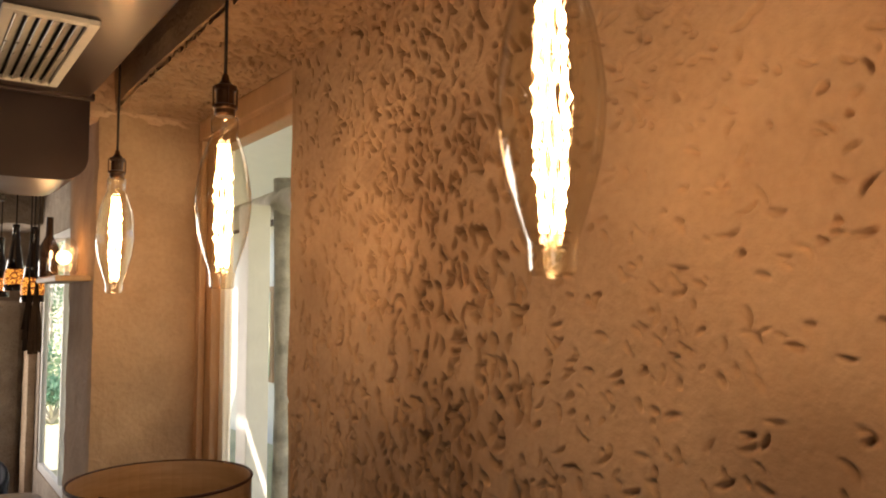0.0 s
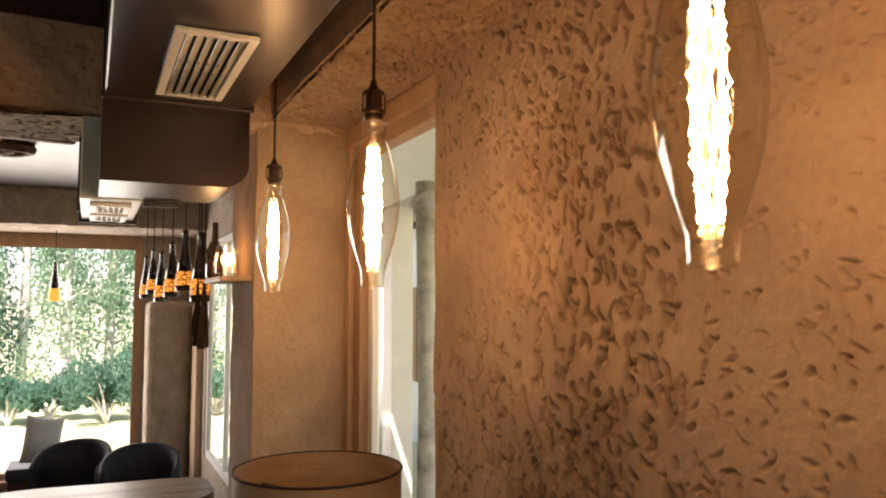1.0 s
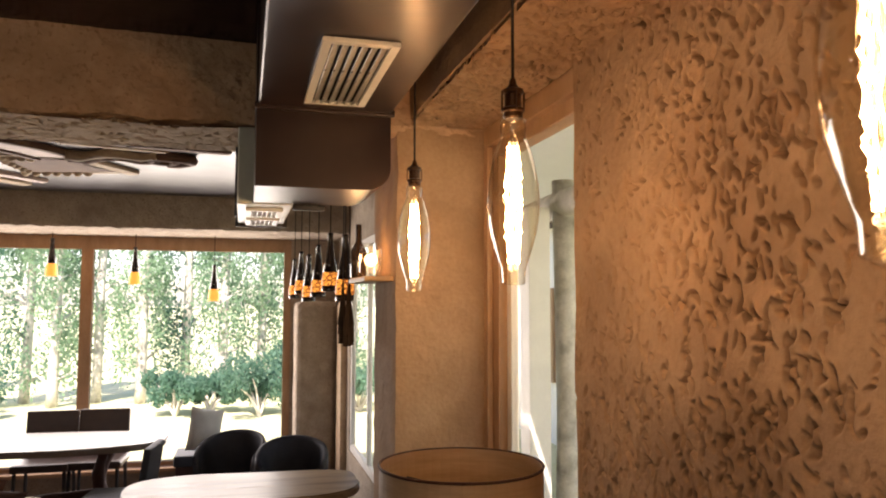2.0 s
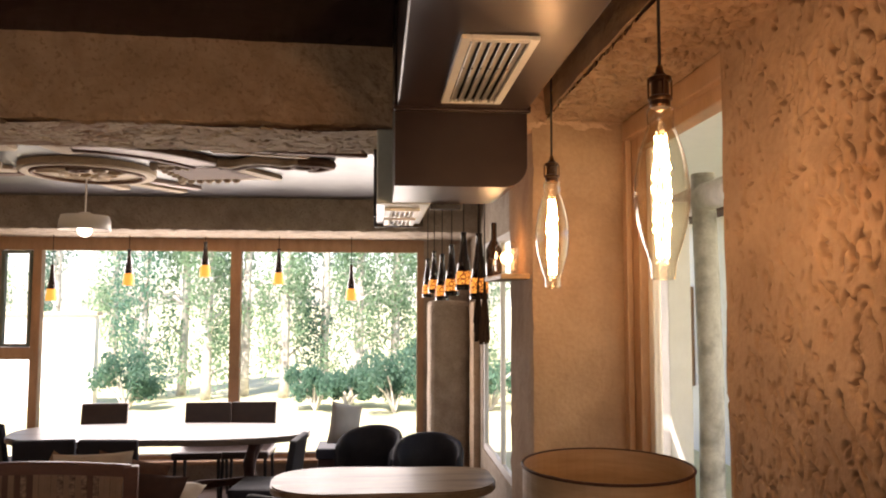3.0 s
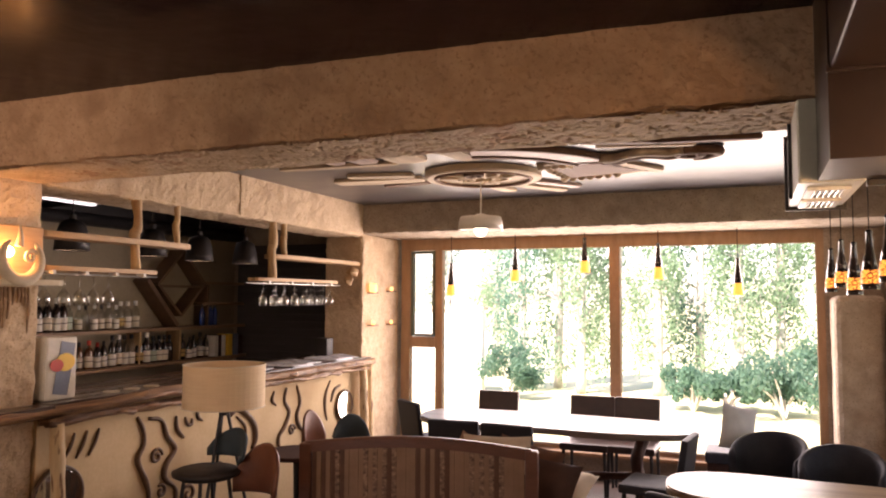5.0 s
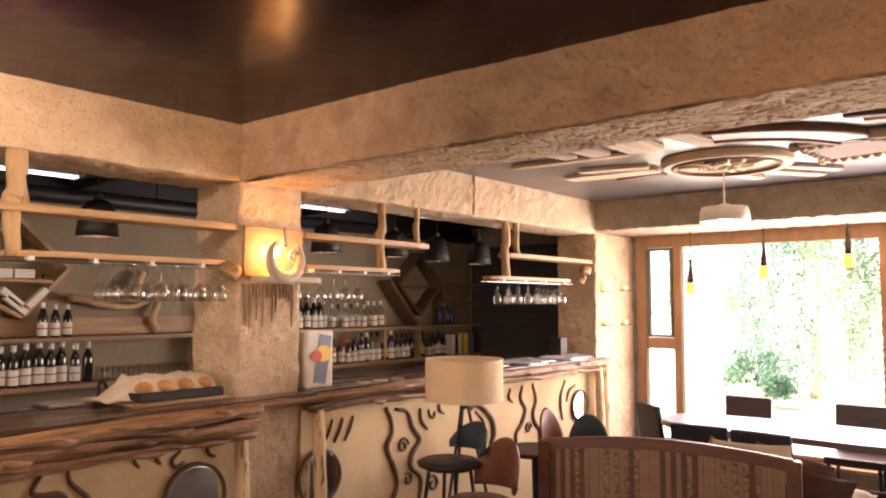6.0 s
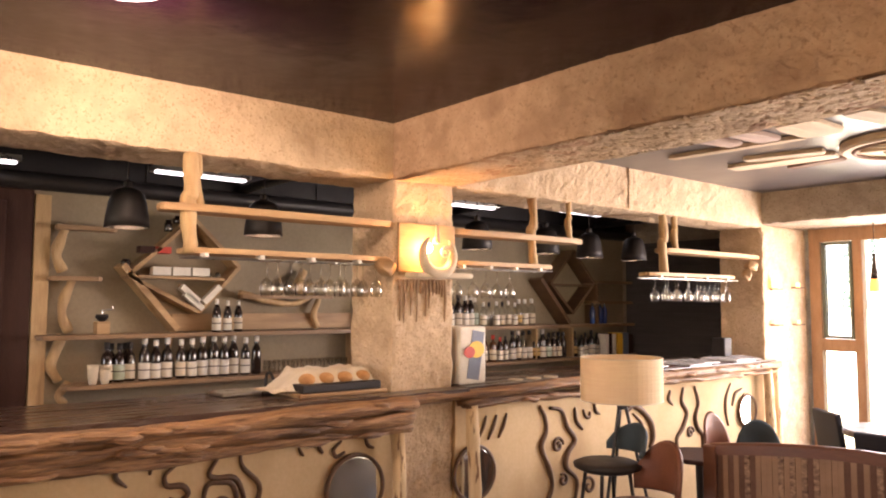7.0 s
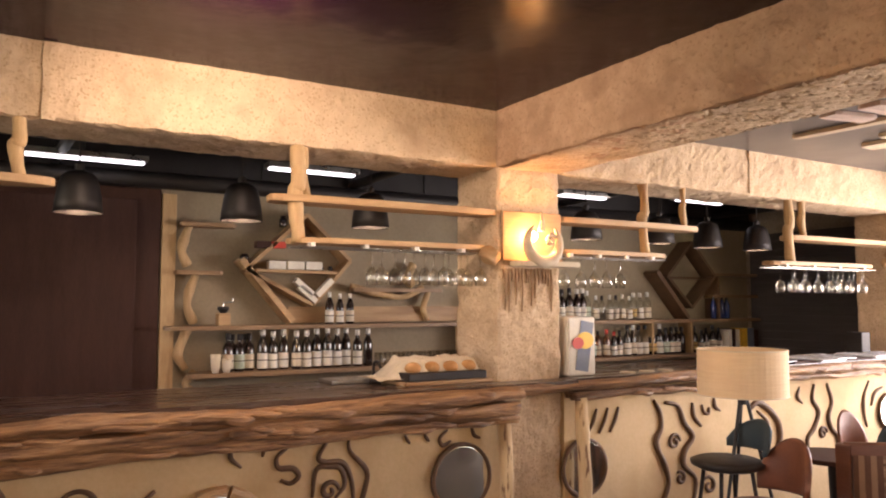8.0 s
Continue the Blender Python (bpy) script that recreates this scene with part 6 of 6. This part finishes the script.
for k in range(3):
    rng = random.Random(k + 40)
    h = thing("herb_bundle", (0.46 + 0.015 * (k % 2), 3.12 + 0.10 * k, 1.64), "dried herb bundle hanging from a string", "dried herbs", "dried herb bundles")
    bm = bmesh.new()
    for j in range(40):
        a, r = rng.uniform(0, 6.3), rng.uniform(0.004, 0.020)
        z = rng.uniform(0.0, 0.10)
        tube(bm, [(0, 0, 0.30), (r * 0.5 * math.cos(a), r * 0.5 * math.sin(a), 0.17), (r * math.cos(a), r * math.sin(a), z)], [0.002, 0.004, 0.006], 4)
    tagged(part("foliage", bm, DRIED, h), kind="stuff")
    part("string", tube(bmesh.new(), [(0, 0, 0.29), (0, 0, CEIL - 1.64)], 0.003, 5), CABLE, h)

CUP_GLOW = glow("lit_amber_cup", (1.0, 0.50, 0.14), 0.9)
# lights on the far column
for y, z, r in ((7.02, 1.86, 0.030), (7.45, 1.88, 0.014), (7.02, 1.52, 0.014), (7.45, 1.52, 0.012)):
    t = thing("tea_light_holder", (BAR_X + 0.005, y, z), "small glowing amber wall light on the column", "wall light", "column wall lights")
    part("ledge", bx((0.0, -0.05, -0.012), (0.085, 0.05, 0.0), 0.004), SHELF_BROWN, t)
    part("cup", lathe(bmesh.new(), [(r, 0.0), (r * 1.13, r * 0.3), (r * 1.13, r * 3)], 14, (0.045, 0, 0)), CUP_GLOW, t, "amber glass cup with a flame inside", smooth=True)

# ---- carved wooden collage on the ceiling ----
col = thing("ceiling_carving", (-2.04, 5.43, CEIL - 0.004), "carved wooden sun collage mounted on the glossy grey ceiling", "ceiling carving")
CARVED_PINK = material("pinkish_carved_wood", (0.52, 0.40, 0.35), (0.66, 0.53, 0.47), 4, 0.6, bump=0.3, fine=22, stretch=(1, 4, 4), dirt=(0.32, 0.22, 0.18), spec=0.4)
WOODS = {"p": CARVED, "d": CARVED_DARK, "k": CARVED_PINK}


def ring_board(r0, r1, a0, a1, z0, z1, n=24):
    a0, a1 = radians(a0), radians(a1)
    pts = [(r1 * math.cos(a0 + (a1 - a0) * k / n), r1 * math.sin(a0 + (a1 - a0) * k / n)) for k in range(n + 1)]
    pts += [(r0 * math.cos(a1 + (a0 - a1) * k / n), r0 * math.sin(a1 + (a0 - a1) * k / n)) for k in range(n + 1)]
    return slab(pts, z0, z1, 0.004)


def ceiling_board(name, x0, y0, x1, y1, w, wood, seed, thick=0.030):
    d = Vector((x1 - x0, y1 - y0, 0))
    ob = part(name, slab(live_edge(d.length, w, seed, 0.05, 26, 7), -thick, -0.001, 0.005), WOODS[wood], col)
    ob.matrix_basis = pose((x0 + x1) / 2, (y0 + y1) / 2, 0, 0, 0, math.degrees(math.atan2(d.y, d.x)))


# the sun's face: a dished disc with a raised rim and curling features
part("disc", lathe(bmesh.new(), [(0.002, -0.030), (0.30, -0.030), (0.36, -0.038), (0.39, -0.052), (0.43, -0.055), (0.45, -0.042), (0.45, -0.001)], 48), CARVED, col)
part("disc_rim", tube(bmesh.new(), [(0.365 * math.cos(k * 0.1309), 0.365 * math.sin(k * 0.1309), -0.052) for k in range(49)], 0.012, 8, 0.2), CARVED_DARK, col)
for x, y, r, fl, st in ((-0.12, 0.02, 0.11, 1, 0.5), (0.12, 0.02, 0.11, -1, 0.5), (0.0, -0.16, 0.09, 1, 2.0), (0.02, 0.2, 0.08, -1, 4.0)):
    part("flourish", tube(bmesh.new(), [(x + q[1], y + q[2], -0.040) for q in spiral(0, 0, r, 1.3, fl, st)], 0.016, 8, 0.2), CARVED_DARK if y < 0 else CARVED, col, smooth=True)
for a in (200, 232, 310, 340):
    part("petal", tube(bmesh.new(), bend([(0.10 * math.cos(radians(a)), 0.10 * math.sin(radians(a)), -0.036), (0.22 * math.cos(radians(a + 8)), 0.22 * math.sin(radians(a + 8)), -0.042), (0.33 * math.cos(radians(a)), 0.33 * math.sin(radians(a)), -0.036)], 5), 0.018, 8, 0.2, a), CARVED, col, smooth=True)
# boards round it: ends, width, wood
for k, (x0, y0, x1, y1, w, wood) in enumerate((
        (-0.50, 0.00, -1.26, -0.05, 0.20, "p"), (-0.50, -0.18, -1.02, -0.30, 0.13, "p"), (-0.52, 0.16, -0.95, 0.24, 0.12, "d"),
        (-1.32, -0.76, -0.38, -0.72, 0.085, "p"), (-0.84, -1.17, -0.78, -0.83, 0.13, "k"), (-0.60, -1.16, -0.56, -0.79, 0.16, "k"),
        (-0.26, -1.15, -0.26, -0.72, 0.26, "p"), (0.08, -1.15, 0.16, -0.66, 0.17, "p"),
        (0.10, 0.50, 0.42, 0.98, 0.13, "p"), (0.30, 0.42, 0.58, 0.80, 0.10, "k"), (-0.12, 0.50, -0.02, 0.86, 0.11, "p"),
        (1.00, -0.28, 1.30, 0.24, 0.12, "p"), (0.72, 0.34, 1.22, 0.16, 0.07, "p"), (0.56, -0.30, 1.00, -0.32, 0.06, "p"),
        (0.95, -0.95, 1.42, -0.80, 0.07, "d"), (1.38, -0.80, 1.98, -0.72, 0.07, "d"), (0.60, -1.10, 1.60, -1.07, 0.07, "d"), (1.02, -0.80, 1.60, -0.66, 0.05, "p"))):
    ceiling_board("ray_board", x0, y0, x1, y1, w, wood, k + 1.0)
part("plate", slab([(0.50, -0.22), (1.00, -0.26), (1.20, 0.14), (0.56, 0.32)], -0.030, -0.001, 0.004), CARVED_DARK, col, "dark carved plate beside the disc")
# the great arc, pinkish, between two dark mouldings
part("arc_board", ring_board(0.84, 1.06, -76, -17, -0.030, -0.001), CARVED_PINK, col)
part("arc_moulding", ring_board(1.06, 1.10, -78, -15, -0.042, -0.001), CARVED_DARK, col)
part("arc_moulding", ring_board(0.79, 0.84, -76, -18, -0.042, -0.001), CARVED_DARK, col)
# pierced borders: rows of small knobs
for x0, y0, x1, y1, n in ((0.56, 0.34, 0.98, 0.26, 7), (0.52, -0.24, 0.74, -0.26, 5), (0.56, -0.12, 0.60, 0.24, 5)):
    for k in range(n):
        f = k / (n - 1)
        part("knob", lathe(bmesh.new(), [(0.034, 0.0), (0.032, -0.03), (0.018, -0.048), (0.004, -0.052)][::-1], 10, (x0 + (x1 - x0) * f, y0 + (y1 - y0) * f, -0.002)), CARVED, col, smooth=True)
# a twisting vine that ends in a scroll
for off, wood in ((0.0, CARVED_DARK), (0.10, CARVED)):
    pts = [(0.98 + 0.09 * k, -0.36 - off - 0.018 * k + 0.05 * math.sin(k * 1.5), -0.03) for k in range(7)]
    part("vine", tube(bmesh.new(), bend(pts, 4), 0.032, 8, 0.3, off), wood, col, smooth=True)
part("scroll", tube(bmesh.new(), [(1.58 + q[1] * 1.3, -0.44 + q[2], -0.03) for q in spiral(0, 0, 0.14, 1.4, -1, 1.5)], 0.032, 8, 0.2), CARVED_DARK, col, smooth=True)
